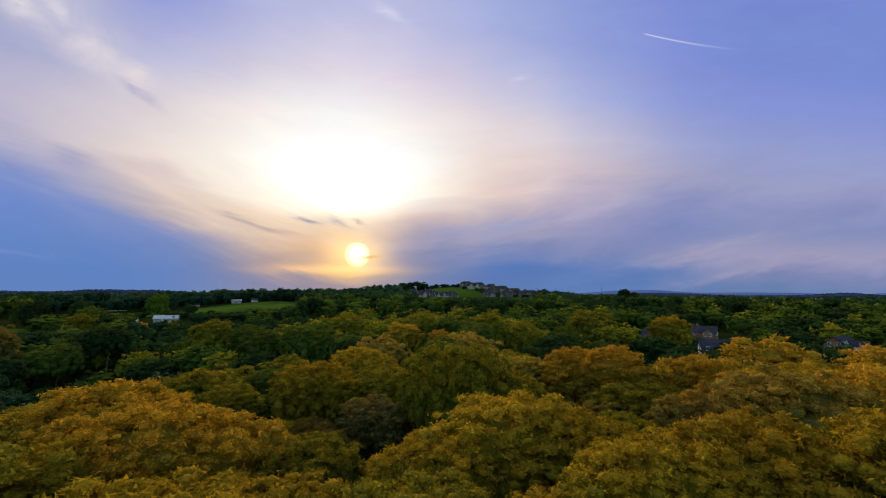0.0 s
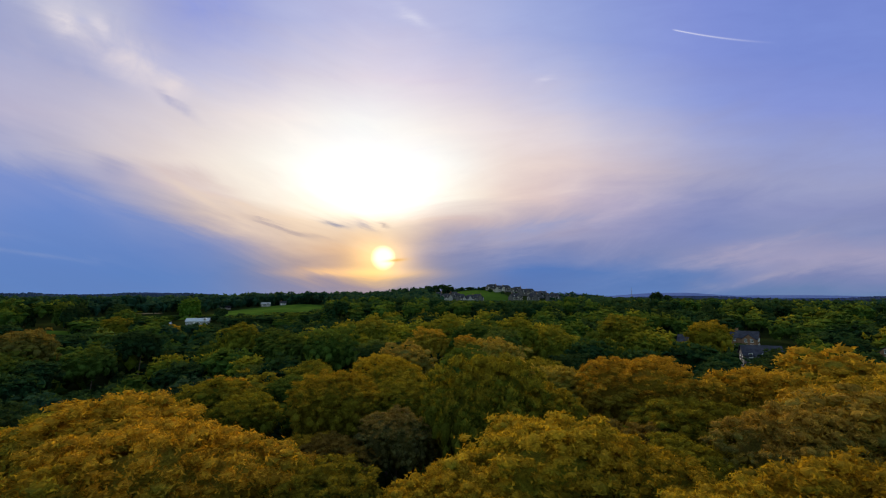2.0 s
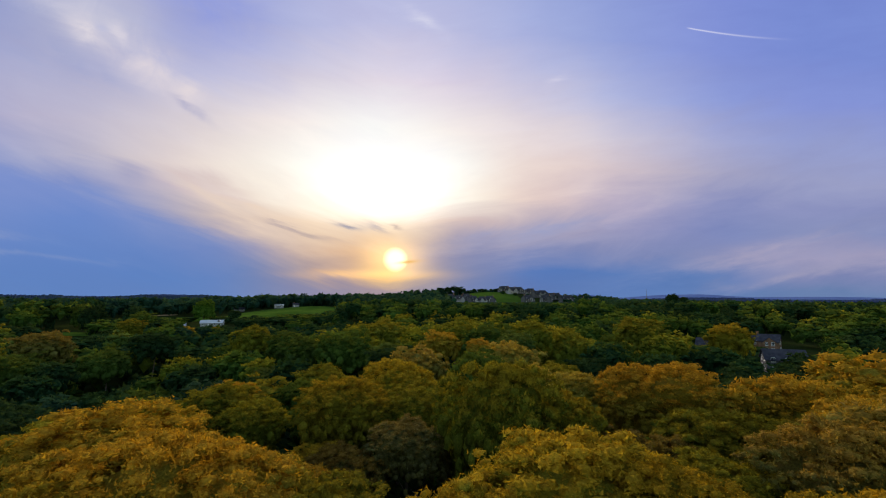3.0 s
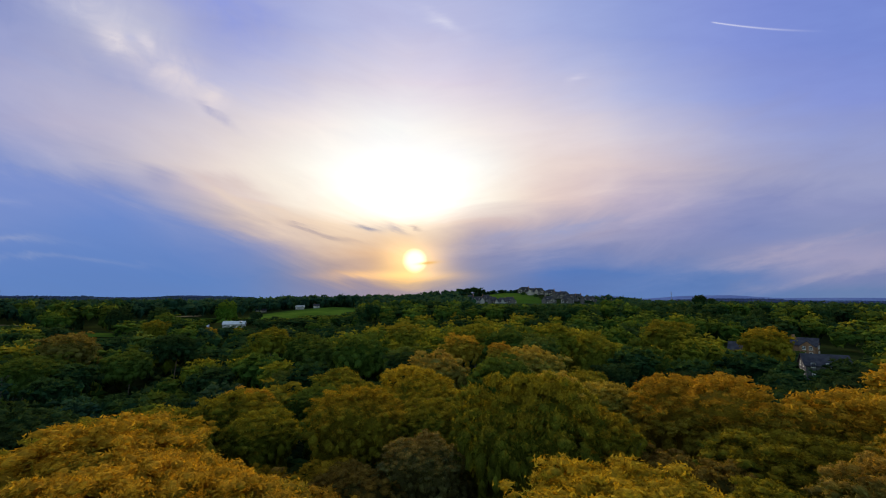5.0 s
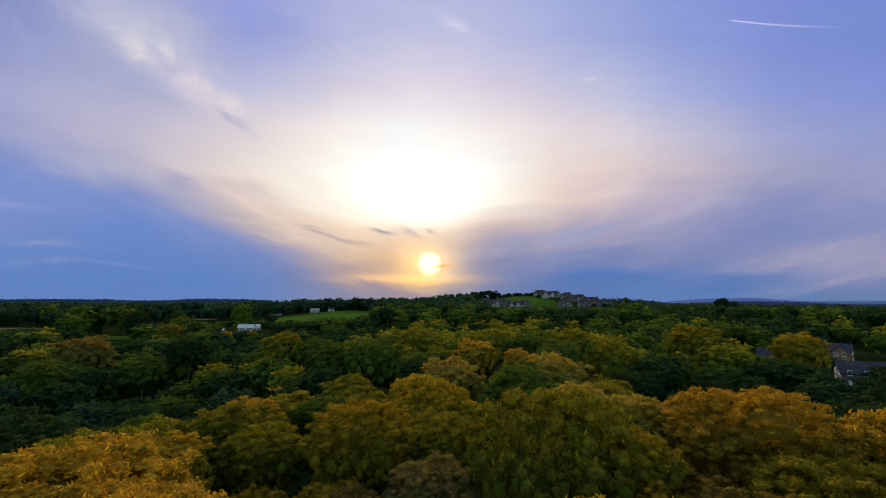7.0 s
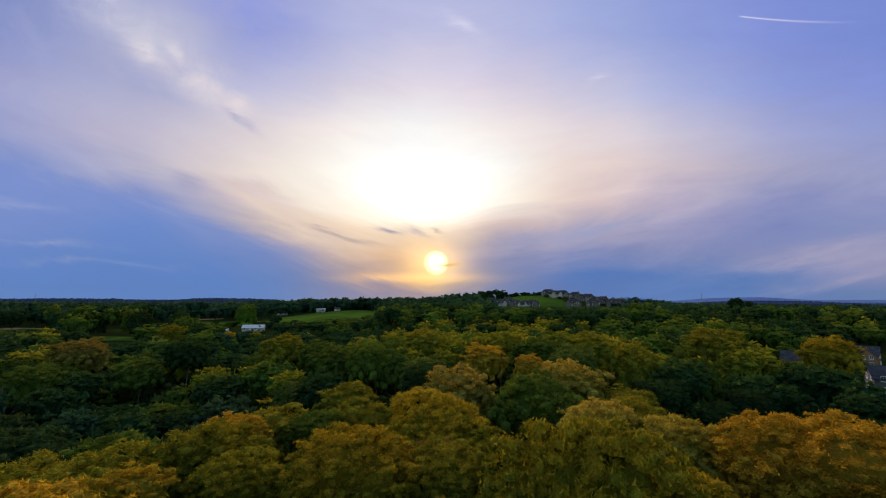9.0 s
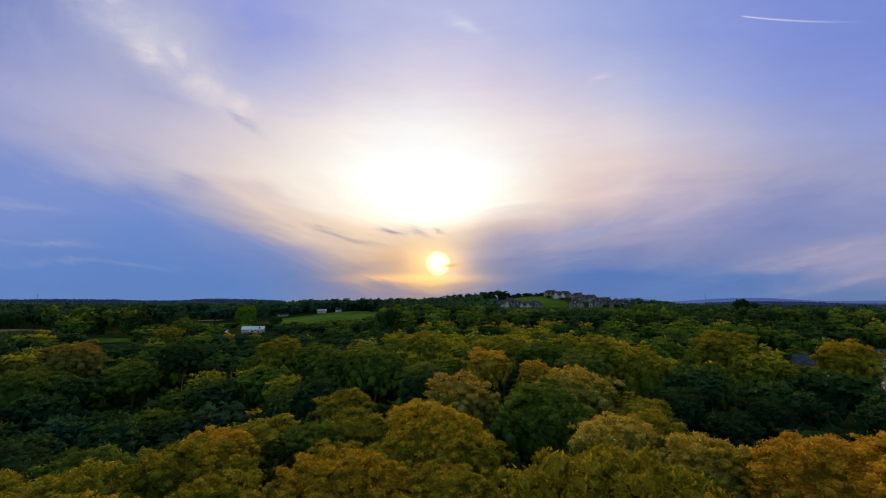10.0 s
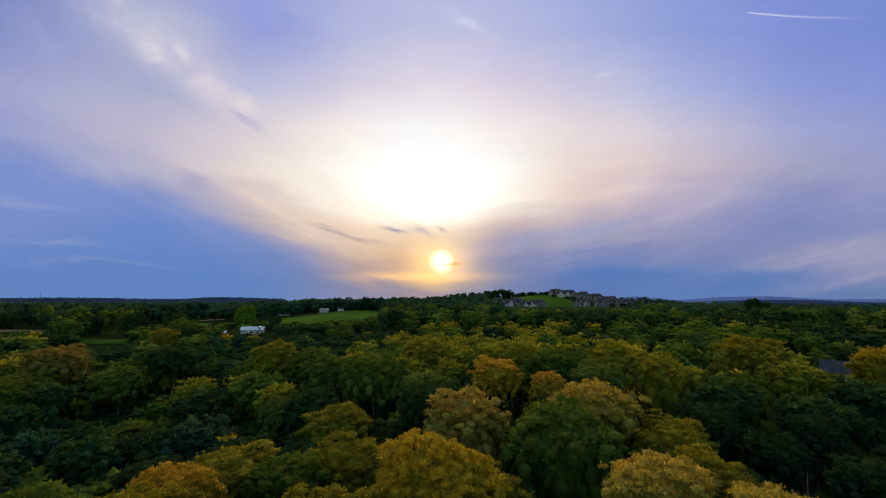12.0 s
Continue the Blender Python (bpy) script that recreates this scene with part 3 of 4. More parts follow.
tree(46.0, 57.0, 21.5, 7.0, "gold")
tree(52.0, 71.0, 24.0, 7.5, "orange")
tree(64.0, 66.0, 23.0, 7.5, "orange")
tree(-21.7, 71.5, 18.2, 4.4, "olive")
tree(-35.5, 64.5, 19.8, 5.8, "olive")
tree(-43.5, 59.0, 18.2, 5.6, "olive")
tree(-53.0, 60.0, 15.8, 6.5, "olive")
tree(-40.0, 83.5, 17.2, 6.4, "olive")
tree(-39.0, 73.5, 18.2, 4.4, "orange")
tree(6.0, 76.0, 21.2, 4.8, "pale")
tree(11.8, 80.5, 20.2, 4.0, "olive")
tree(-31.0, 82.0, 16.8, 4.4, "green")
tree(-12.5, 76.5, 21.2, 7.6, "gold", 13)
tree(-27.0, 89.5, 17.2, 5.6, "olive")
tree(-14.0, 105.0, 21.2, 6.8, "russet", 11)
tree(-0.8, 99.0, 20.6, 7.6, "green", 14)
tree(5.9, 113.0, 21.2, 7.4, "pale")
tree(15.0, 104.0, 17.0, 5.0, "olive")
tree(-0.7, 123.5, 21.0, 3.4, "orange")
tree(9.0, 129.0, 22.6, 5.0, "sage")
tree(-11.3, 132.0, 22.2, 5.5, "orange")
tree(-26.0, 131.0, 19.4, 6.2, "sage")
tree(-44.7, 149.0, 21.4, 8.8, "green", 15)
tree(-39.5, 115.0, 15.2, 7.5, "olive")
tree(-67.5, 143.0, 9.8, 6.0, "sage")
tree(-66.0, 166.0, 17.6, 8.0, "green")
tree(27.0, 151.0, 21.8, 9.0, "olive", 15)
tree(41.0, 150.0, 19.6, 10.0, "green", 16)
tree(-8.8, 156.0, 24.6, 8.0, "olive")
tree(3.0, 146.0, 24.2, 7.5, "green")
tree(15.0, 148.0, 24.6, 7.0, "olive")
tree(59.0, 180.0, 24.6, 10.0, "olive")
tree(86.0, 170.0, 22.6, 7.2, "gold", 12)
tree(-165.0, 163.0, 19.0, 9.0, "brown")
tree(-178.0, 175.0, 18.0, 10.0, "brown")
tree(-160.0, 150.0, 12.5, 9.0, "green")
tree(-140.0, 164.0, 12.6, 8.0, "green")
tree(-193.0, 238.0, 20.6, 10.0, "olive")
tree(-135.0, 181.0, 17.6, 8.0, "deep")
tree(-102.0, 181.0, 13.0, 7.0, "green")
tree(-91.5, 179.0, 20.8, 7.6, "olive")
tree(-75.0, 173.5, 19.2, 7.0, "green")
tree(-145.0, 130.0, 14.2, 7.0, "green")
tree(-39.0, 182.0, 23.2, 8.0, "olive")
tree(-236.0, 319.0, 11.2, 7.0, "orange", model="rest")
tree(-214.0, 317.0, 11.8, 8.0, "orange", model="rest")
tree(-194.0, 319.0, 11.6, 7.0, "orange", model="rest")
# far trees that stand out
tree(133.0, 318.0, 24.0, 11.0, "deep", 17)
tree(183.0, 356.0, 26.5, 13.0, "deep", 20)
tree(203.0, 345.0, 26.0, 12.0, "deep", 19)
tree(-243.0, 379.5, 32.2, 11.0, "fresh", 17)
tree(-217.0, 384.0, 22.0, 8.0, "deep")
tree(-199.0, 384.0, 17.5, 3.5, "deep")
tree(-190.0, 380.0, 16.5, 3.5, "deep")
tree(-181.0, 378.0, 15.5, 4.0, "deep")
tree(-262.0, 366.0, 17.0, 5.0, "deep")
tree(-283.0, 310.0, 27.2, 13.0, "deep", 19)
tree(-262.0, 326.0, 26.5, 13.0, "deep", 19)
tree(-305.0, 325.0, 27.5, 13.0, "green", 19)
tree(-330.0, 318.0, 26.0, 12.0, "deep", 18)
tree(-242.0, 306.0, 23.0, 10.0, "green", 15)
tree(-372.0, 290.0, 27.0, 12.0, "deep", 12)
tree(-402.0, 296.0, 26.5, 11.0, "deep", 12)
tree(208.0, 512.0, 37.5, 7.0, "deep")
tree(222.0, 516.0, 34.0, 5.0, "deep")
tree(247.0, 457.0, 28.5, 11.0, "green")
tree(-13.0, 884.0, 52.5, 5.5, "deep")
tree(2.0, 884.0, 52.5, 7.0, "deep")
tree(20.0, 884.0, 52.5, 7.0, "deep")
for x, top, r in ((-90, 50.0, 6.0), (-79, 55.0, 6.5), (-66, 56.5, 6.0), (-55, 57.5, 6.5), (-44, 55.5, 6.0), (-34, 53.5, 5.0)):
    tree(x, 884.0, top, r, "deep")
tree(40.0, 832.0, 47.0, 7.5, "deep")
tree(62.0, 822.0, 43.5, 6.5, "deep")


# ---- open land ----
def inside(x, y, shape):
    cx, cy, rx, ry, turn = shape
    c, s = math.cos(radians(turn)), math.sin(radians(turn))
    u, v = ((x - cx) * c + (y - cy) * s) / rx, (-(x - cx) * s + (y - cy) * c) / ry
    return u * u + v * v < 1


OPEN = {      # centre x, y, half length, half width, turn
    "meadow": (-240, 550, 58, 135, 5),
    "paddock": (-305, 412, 55, 42, 10),
    "straw": (-374, 506, 14, 16, 0),
    "clearing": (-292, 296, 24, 14, 20),
    "tan": (-392, 310, 30, 14, 10),
    "hill_lawn": (16, 812, 58, 72, 0),
    "yard_a": (149, 252, 15, 14, 0),
    "yard_b": (166, 184, 15, 12, 0),
    "yard_c": (115, 188, 13, 11, 0),
    "yard_d": (95, 206, 10, 9, 0),
    "barnyard": (-228, 360, 22, 14, 0),
}


def field(name, shape, mat, label):
    cx, cy, rx, ry, turn = shape
    rng = np.random.default_rng(int(abs(cx) + cy))
    verts, faces, n, rings = [], [], 40, 8
    c, s = math.cos(radians(turn)), math.sin(radians(turn))
    for i in range(rings + 1):
        for j in range(n):
            a = 6.2832 * j / n
            w = 1.0 if i < rings else 1 + 0.06 * math.sin(5 * a + cx)
            u, v = rx * w * i / rings * math.cos(a), ry * w * i / rings * math.sin(a)
            x, y = cx + u * c - v * s, cy + u * s + v * c
            verts.append((x, y, float(height(x, y)) + 0.5))
    for i in range(rings):
        for j in range(n):
            a0, a1 = i * n + j, i * n + (j + 1) % n
            faces.append((a0, a0 + n, a1 + n, a1))
    tagged(new(name, mesh_of(name, verts, faces, mat, True)), label, "field", kind="structure")


field("field", OPEN["meadow"], GRASS, "bright green mown meadow among woods")
field("field", OPEN["paddock"], GRASS, "yellow-green paddock beside a lone tree")
field("field", OPEN["straw"], STRAW, "tan stubble field beyond the paddock")
field("field", OPEN["clearing"], GRASS, "dull green clearing between tree groups")
field("field", OPEN["tan"], STRAW, "dry tan field behind trees")
field("lawn", OPEN["hill_lawn"], GRASS, "green lawn on a hillside between houses")

# ---- woodland between ----
LOW = ((-145, 301, 15.0), (-142, 220, 7.5), (-200, 325, 13.0), (-240, 290, 12.0), (-115, 200, 8.0), (120, 150, 14.0), (125, 215, 10.0), (-6, 41, 11.0), (-2, 42, 12.0), (30, 100, 12.0), (26, 84, 13.0), (42, 105, 14.0), (-75, 105, 8.0), (-55, 95, 9.0), (-95, 125, 6.0), (-60, 120, 9.0), (-120, 150, 5.0), (60, 120, 15.0))
TOPS = np.array([(x, y, z) for x, y, _, z in spots] + list(LOW))


def canopy(x, y):
    """How high the woods reach at a place, between the trees that stand out."""
    d2 = (TOPS[:, 0] - x) ** 2 + (TOPS[:, 1] - y) ** 2 + 4.0
    w = 1 / d2 ** 1.5
    plain = float(height(x, y)) + 20.5
    w0 = 1 / (60.0 ** 3)
    return float((w @ TOPS[:, 2] + w0 * plain) / (w.sum() + w0))


def clear(x, y, r):
    for shape in OPEN.values():
        if inside(x, y, (shape[0], shape[1], shape[2] + r * 0.6, shape[3] + r * 0.6, shape[4])):
            return False
    return True


def free(x, y, r, share):
    for sx, sy, sr, _ in spots:
        if abs(sx - x) < 16 and abs(sy - y) < 16 and math.hypot(sx - x, sy - y) < share * (r + sr):
            return False
    return True


EYES = ((0, 0, 30.0), (-1.0, 13.0, 31.2), (-4.3, 33.5, 33.8))
VIEWS = [      # places that stay in sight over the trees: x, y, z, half width
    (150, 250, 9.6, 8), (115, 188, 11.6, 4), (165, 184, 10.5, 8), (96, 202, 12.2, 4), (-229, 364, 10.5, 12), (-243, 379, 15.0, 10), (-305, 410, 14.0, 40),
    (-230, 440, 14.0, 20), (-222, 520, 14.5, 32), (-245, 600, 16.0, 42), (-292, 296, 5.0, 8), (-392, 310, 12.0, 8), (10, 790, 27.0, 52), (100, 800, 27.0, 60),
]


def in_sight(x, y, r):
    """The height over which a tree here would hide something that is seen over the woods."""
    most = 99.0
    for px, py, pz, half in VIEWS:
        for ex, ey, ez in EYES:
            dx, dy = px - ex, py - ey
            far = math.hypot(dx, dy)
            along = ((x - ex) * dx + (y - ey) * dy) / far
            aside = abs((x - ex) * dy - (y - ey) * dx) / far
            if 15 < along < far - 4 and aside < half * along / far + r * 0.7:
                most = min(most, ez + (pz - ez) * along / far)
    return most


wood = random.Random(11)
MIXES = {
    "near": ("gold", "gold", "orange", "olive", "gold", "olive", "olive", "brown"),
    "right": ("orange", "olive", "olive", "olive", "green", "green", "deep"),
    # dark green trees, with the hollows' shade painted in as the deepest tints
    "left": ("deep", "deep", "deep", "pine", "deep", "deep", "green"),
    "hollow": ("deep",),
    "east": ("green", "deep", "green", "olive", "green", "deep"),
    "far": ("olive", "green", "olive", "olive", "green", "olive", "deep"),
    "midwest": ("olive", "green", "olive", "deep", "green", "olive", "sage"),
    "west": ("deep", "green", "deep", "olive", "green", "deep", "sage"),
}
crowd = []      # x, y, top, radius, tone of trees that stand too far off to count


def fill(lo, hi, gap, r_lo, r_hi, share, single, model=None):
    n = int(hi / gap) + 1
    for i in range(-n, n + 1):
        for j in range(-3, n + 1):
            x = (i + wood.uniform(-0.42, 0.42) + 0.5 * (j % 2)) * gap
            y = (j + wood.uniform(-0.42, 0.42)) * gap
            d, a = math.hypot(x, y), math.degrees(math.atan2(x, y + 8))
            if not lo <= d < hi or not -62 < a < 52:
                continue
            r = wood.uniform(r_lo, r_hi)
            foot = float(height(x, y))
            top = min(max(canopy(x, y) + wood.uniform(-6.0, 0.3), foot + 5), in_sight(x, y, r))
            if top < foot + 3.5:
                continue
            if not clear(x, y, r) or not free(x, y, r, share):
                continue
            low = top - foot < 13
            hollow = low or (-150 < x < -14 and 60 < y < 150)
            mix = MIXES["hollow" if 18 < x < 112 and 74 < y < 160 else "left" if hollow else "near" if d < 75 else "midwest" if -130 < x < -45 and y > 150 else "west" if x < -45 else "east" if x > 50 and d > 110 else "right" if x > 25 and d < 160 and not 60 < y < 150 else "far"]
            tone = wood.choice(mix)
            r = r * 0.8 if low else r
            if single:
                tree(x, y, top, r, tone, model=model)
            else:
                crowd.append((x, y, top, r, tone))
                spots.append((x, y, r, top))


fill(0, 70, 6.4, 3.6, 5.6, 0.70, True)
fill(0, 66, 4.6, 2.9, 3.9, 0.60, True, "rest")
fill(70, 130, 9.4, 5.0, 7.6, 0.74, True)
fill(130, 240, 11.0, 6.0, 9.2, 0.74, False)
fill(240, 400, 12.5, 6.4, 9.2, 0.74, False)


# ---- the woods beyond, in one sheet of crowns ----
def arrays(me):
    v = np.empty(len(me.vertices) * 3, np.float32)
    me.vertices.foreach_get("co", v)
    f = np.array([p.vertices[:] for p in me.polygons])
    outer = np.empty(len(me.vertices), np.float32)
    me.attributes["outer"].data.foreach_get("value", outer)
    bpy.data.meshes.remove(me)
    return v.reshape(-1, 3).copy(), f, outer


def far_woods():
    rng = np.random.default_rng(3)
    rows = [(*c, False) for c in crowd]
    # undergrowth and low trees in the gaps
    for gap, most, lo, hi, r_lo, r_hi, left in ((7.4, 150, 2.5, 7.0, 3.2, 5.0, 999), (9.0, 310, 5.0, 10.0, 4.6, 6.4, 40)):
        n = int(most / gap)
        for i in range(-n, n + 1):
            for j in range(-1, n + 1):
                x, y = (i + rng.uniform(-0.4, 0.4)) * gap, (j + rng.uniform(-0.4, 0.4)) * gap
                if x > left or abs(math.degrees(math.atan2(x, y + 8)) + 5) > 57 or math.hypot(x, y) > most or not clear(x, y, 2):
                    continue
                tall = min(rng.uniform(lo, hi), in_sight(x, y, 4) - float(height(x, y)))
                if tall > 2:
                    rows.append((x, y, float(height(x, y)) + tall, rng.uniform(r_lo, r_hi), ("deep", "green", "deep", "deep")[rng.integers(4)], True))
    d = 392.0
    while d < 1150:
        gap = 10.5 + d * 0.010
        for a in np.radians(np.arange(-62, 50, math.degrees(gap / d))):
            dd, aa = d + rng.uniform(-0.45, 0.45) * gap, a + rng.uniform(-0.4, 0.4) * gap / d
            x, y = dd * math.sin(aa), dd * math.cos(aa)
            r = rng.uniform(0.46, 0.74) * gap
            if not clear(x, y, r) or (-80 < x < 210 and 755 < y < 900 and rng.random() < 0.85):
                continue
            tall = rng.uniform(15, 23) * (0.45 if inside(x, y, (75, 890, 120, 150, 0)) else 1)
            foot = float(height(x, y))
            tall = min(tall, in_sight(x, y, r) - foot)
            if tall < 3:
                continue
            # past 520 m distance haze is painted in as a bluish leaf tint
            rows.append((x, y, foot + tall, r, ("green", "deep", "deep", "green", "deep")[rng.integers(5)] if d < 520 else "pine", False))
        d += gap * 0.95
    sets = [[arrays(crown_mesh("c", 200 + 10 * k + i, 1.0, 1.55, lobes, body, leaves, leaf, 0.03, 0.1 * (i == 1), 0.04, 1)) for i in range(4)]
            for k, (lobes, body, leaves, leaf) in enumerate(((120, 6, 380, 0.078), (50, 5, 120, 0.115), (24, 4, 44, 0.17), (12, 3, 20, 0.24)))]
    verts, faces, tints, base = [], [], [], 0
    for x, y, top, r, tone, low in rows:
        far = math.hypot(x, y)
        v, f, outer = sets[1 if low and far < 85 else 2 if low and far < 150 else 3 if low and far < 400 else 0 if far < 200 else 1 if far < 420 else 2 if far < 700 else 3][rng.integers(4)]
        t = rng.uniform(0, 6.28)
        c, s = math.cos(t), math.sin(t)
        deep = min((top - float(height(x, y))) * 0.85, r * 1.55) / 1.55
        w = np.c_[v[:, 0] * c - v[:, 1] * s, v[:, 0] * s + v[:, 1] * c, v[:, 2]] * [r, r, deep]
        verts.append(w + [x, y, top])
        faces.append(f + base)
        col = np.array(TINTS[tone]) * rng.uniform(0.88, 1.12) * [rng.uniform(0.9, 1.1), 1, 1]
        # outer, upper leaves lightened: turned leaves, and sky light painted into the tint
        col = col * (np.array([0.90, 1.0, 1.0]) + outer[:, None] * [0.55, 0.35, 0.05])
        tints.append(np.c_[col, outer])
        base += len(v)
    v, f = np.concatenate(verts), np.concatenate(faces)
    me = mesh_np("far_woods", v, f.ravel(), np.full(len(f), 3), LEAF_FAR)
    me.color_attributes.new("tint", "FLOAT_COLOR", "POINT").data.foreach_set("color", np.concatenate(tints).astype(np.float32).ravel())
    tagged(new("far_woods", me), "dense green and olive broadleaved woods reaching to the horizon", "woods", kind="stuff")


far_woods()


# ---- houses and farm buildings ----
def gable(w, d, h, over=0.5, thick=0.22, z=0.0, hip=0.0):
    """A roof of two slopes with its ridge along x, as a thin shell."""
    x, y = w / 2 + over, d / 2 + over
    drop = h * over / (d / 2)
    lower = [(-x, -y, z - drop), (x, -y, z - drop), (x - hip, 0, z + h), (hip - x, 0, z + h), (x, y, z - drop), (-x, y, z - drop)]
    verts = lower + [(a, b, c + thick) for a, b, c in lower]
    faces = [(0, 3, 2, 1), (3, 5, 4, 2), (6, 7, 8, 9), (9, 8, 10, 11), (0, 1, 7, 6), (4, 5, 11, 10), (1, 2, 8, 7), (2, 4, 10, 8), (3, 0, 6, 9), (5, 3, 9, 11)]
    return verts, faces


def gabled_wall(w, d, h, rise):
    """Walls of a box with pointed ends under a ridge along x."""
    verts = [(-w / 2, -d / 2, -1.5), (w / 2, -d / 2, -1.5), (w / 2, d / 2, -1.5), (-w / 2, d / 2, -1.5),
             (-w / 2, -d / 2, h), (w / 2, -d / 2, h), (w / 2, d / 2, h), (-w / 2, d / 2, h), (-w / 2, 0, h + rise), (w / 2, 0, h + rise)]
    return verts, [(0, 1, 5, 4), (2, 3, 7, 6), (1, 2, 6, 9, 5), (3, 0, 4, 8, 7), (3, 2, 1, 0), (4, 5, 9, 8), (6, 7, 8, 9)]


FRAME = join_all([box(1.3, 0.1, 0.12), box(1.3, 0.1, 0.12, z=1.58), box(0.12, 0.1, 1.46, -0.59, 0, 0.12), box(0.12, 0.1, 1.46, 0.59, 0, 0.12), box(0.07, 0.08, 1.46, 0, 0, 0.12), box(1.06, 0.08, 0.07, 0, 0, 0.82)])
FRAME_MESH = mesh_of("frame", *FRAME, TRIM)
PANE_MESH = mesh_of("pane", *box(1.1, 0.04, 1.5, z=0.1), glass)
SILL_MESH = mesh_of("sill", *box(1.5, 0.22, 0.1, z=-0.1), TRIM)
DOOR_MESH = mesh_of("door", *join_all([box(1.05, 0.08, 2.1), box(0.4, 0.1, 0.7, -0.23, -0.02, 0.25), box(0.4, 0.1, 0.7, 0.23, -0.02, 0.25), box(0.4, 0.1, 0.75, -0.23, -0.02, 1.15), box(0.4, 0.1, 0.75, 0.23, -0.02, 1.15)]), TRIM)


def window(parent, x, y, z, turn=0.0):
    hole = new("window")
    hole.parent, hole.matrix_basis = parent, pose(x, y, z, 0, 0, turn)
    part("frame", FRAME_MESH, hole)
    part("pane", PANE_MESH, hole)
    part("sill", SILL_MESH, hole)


def house(x, y, foot, turn, w, d, h, rise, wall, roof, label, wing=0.0, wing_side=1, dormers=0, chimney=True, storeys=2, pair=False, wing_skin=None):
    base = new("house")
    base.matrix_basis = pose(x, y, foot, 0, 0, turn)
    part("wall", mesh_of("wall", *gabled_wall(w, d, h, 0.05 if pair else rise), wall), base)
    part("roof", mesh_of("roof", *gable(w, d, rise, z=h + 0.03, hip=w * 0.3 if pair else 0.0), roof), base)
    for side in ([] if not wing else (wing_side, -wing_side) if pair else (wing_side,)):
        # a gabled wing that comes forward, its ridge across the main one
        m = pose(side * (w / 2 - wing / 2 - 0.4), -d / 2 - 1.4, 0, 0, 0, 90)
        low, steep = h * 0.94, 0.7 if pair else 0.42
        part("wing_wall", mesh_of("wing_wall", *gabled_wall(d * 0.75, wing, low, wing * steep), wing_skin or wall), base, m)
        part("wing_roof", mesh_of("wing_roof", *gable(d * 0.75, wing, wing * steep, 0.4, z=low + 0.03), roof), base, m)
    if chimney:
        m = pose(-wing_side * w * 0.28, d * 0.12, h)
        part("chimney", mesh_of("chimney", *join_all([box(1.1, 0.8, rise + 1.6), box(1.3, 1.0, 0.25, z=rise + 1.35)]), BRICK), base, m)
    for k in range(dormers):
        cx = -wing_side * w * 0.32 + k * w * 0.24 * wing_side
        m = pose(cx, -d * 0.30, h + rise * 0.22, 0, 0, 90)
        part("dormer", mesh_of("dormer", *gabled_wall(2.2, 1.9, 1.35, 0.7), SIDING), base, m)
        part("dormer_roof", mesh_of("dormer_roof", *gable(2.2, 1.9, 0.7, 0.25, 0.14, 1.38), roof), base, m)
        window(base, cx, -d * 0.30 - 1.13, h + rise * 0.22 - 0.2)
    n = max(int(w / 3.6), 2)
    for s in range(storeys):
        for k in range(n):
            wx = -w / 2 + (k + 0.5) * w / n
            if wing and abs((abs(wx) if pair else wx) - (1 if pair else wing_side) * (w / 2 - wing / 2 - 0.4)) < wing / 2 + 0.7:
                continue
            if s == 0 and k == n // 2 - 1:
                part("door", DOOR_MESH, base, pose(wx, -d / 2 - 0.04, 0.1))
                continue
            window(base, wx, -d / 2 - 0.04, 0.9 + s * 2.9)
        for wy in (-d * 0.22, d * 0.22):
            window(base, w / 2 + 0.04, wy, 0.9 + s * 2.9, 90)
            window(base, -w / 2 - 0.04, wy, 0.9 + s * 2.9, -90)
        if wing:
            for wx in (-wing * 0.22, wing * 0.22):
                window(base, wing_side * (w / 2 - wing / 2 - 0.4) + wx, -d / 2 - 1.4 - d * 0.375 - 0.04, 0.9 + s * 2.9)
    tagged(base, label, "house", "houses")
    return base


house(150, 258, 3.6, -38, 12.5, 9, 5.6, 3.2, BRICK, SHINGLE, "two-storey brown brick house with a grey shingle roof", 6.0, 1)
house(168, 190, 5.0, 24, 11, 7.6, 4.4, 3.2, BRICK, SHINGLE, "brick house with blue-grey roof, white gable and dormer", 4.6, 1, 1, False, 2, False, TRIM)
house(115, 189, 3.6, -20, 13, 10, 4.6, 3.4, STONE, SHINGLE, "house with a broad dark grey roof behind trees", 0, 1, 0, False)
house(96, 205, 4.4, -35, 9, 8, 6.2, 3.8, SIDING, SHINGLE, "pale house with a steep blue-grey roof among trees", 0, 1, 0, False)
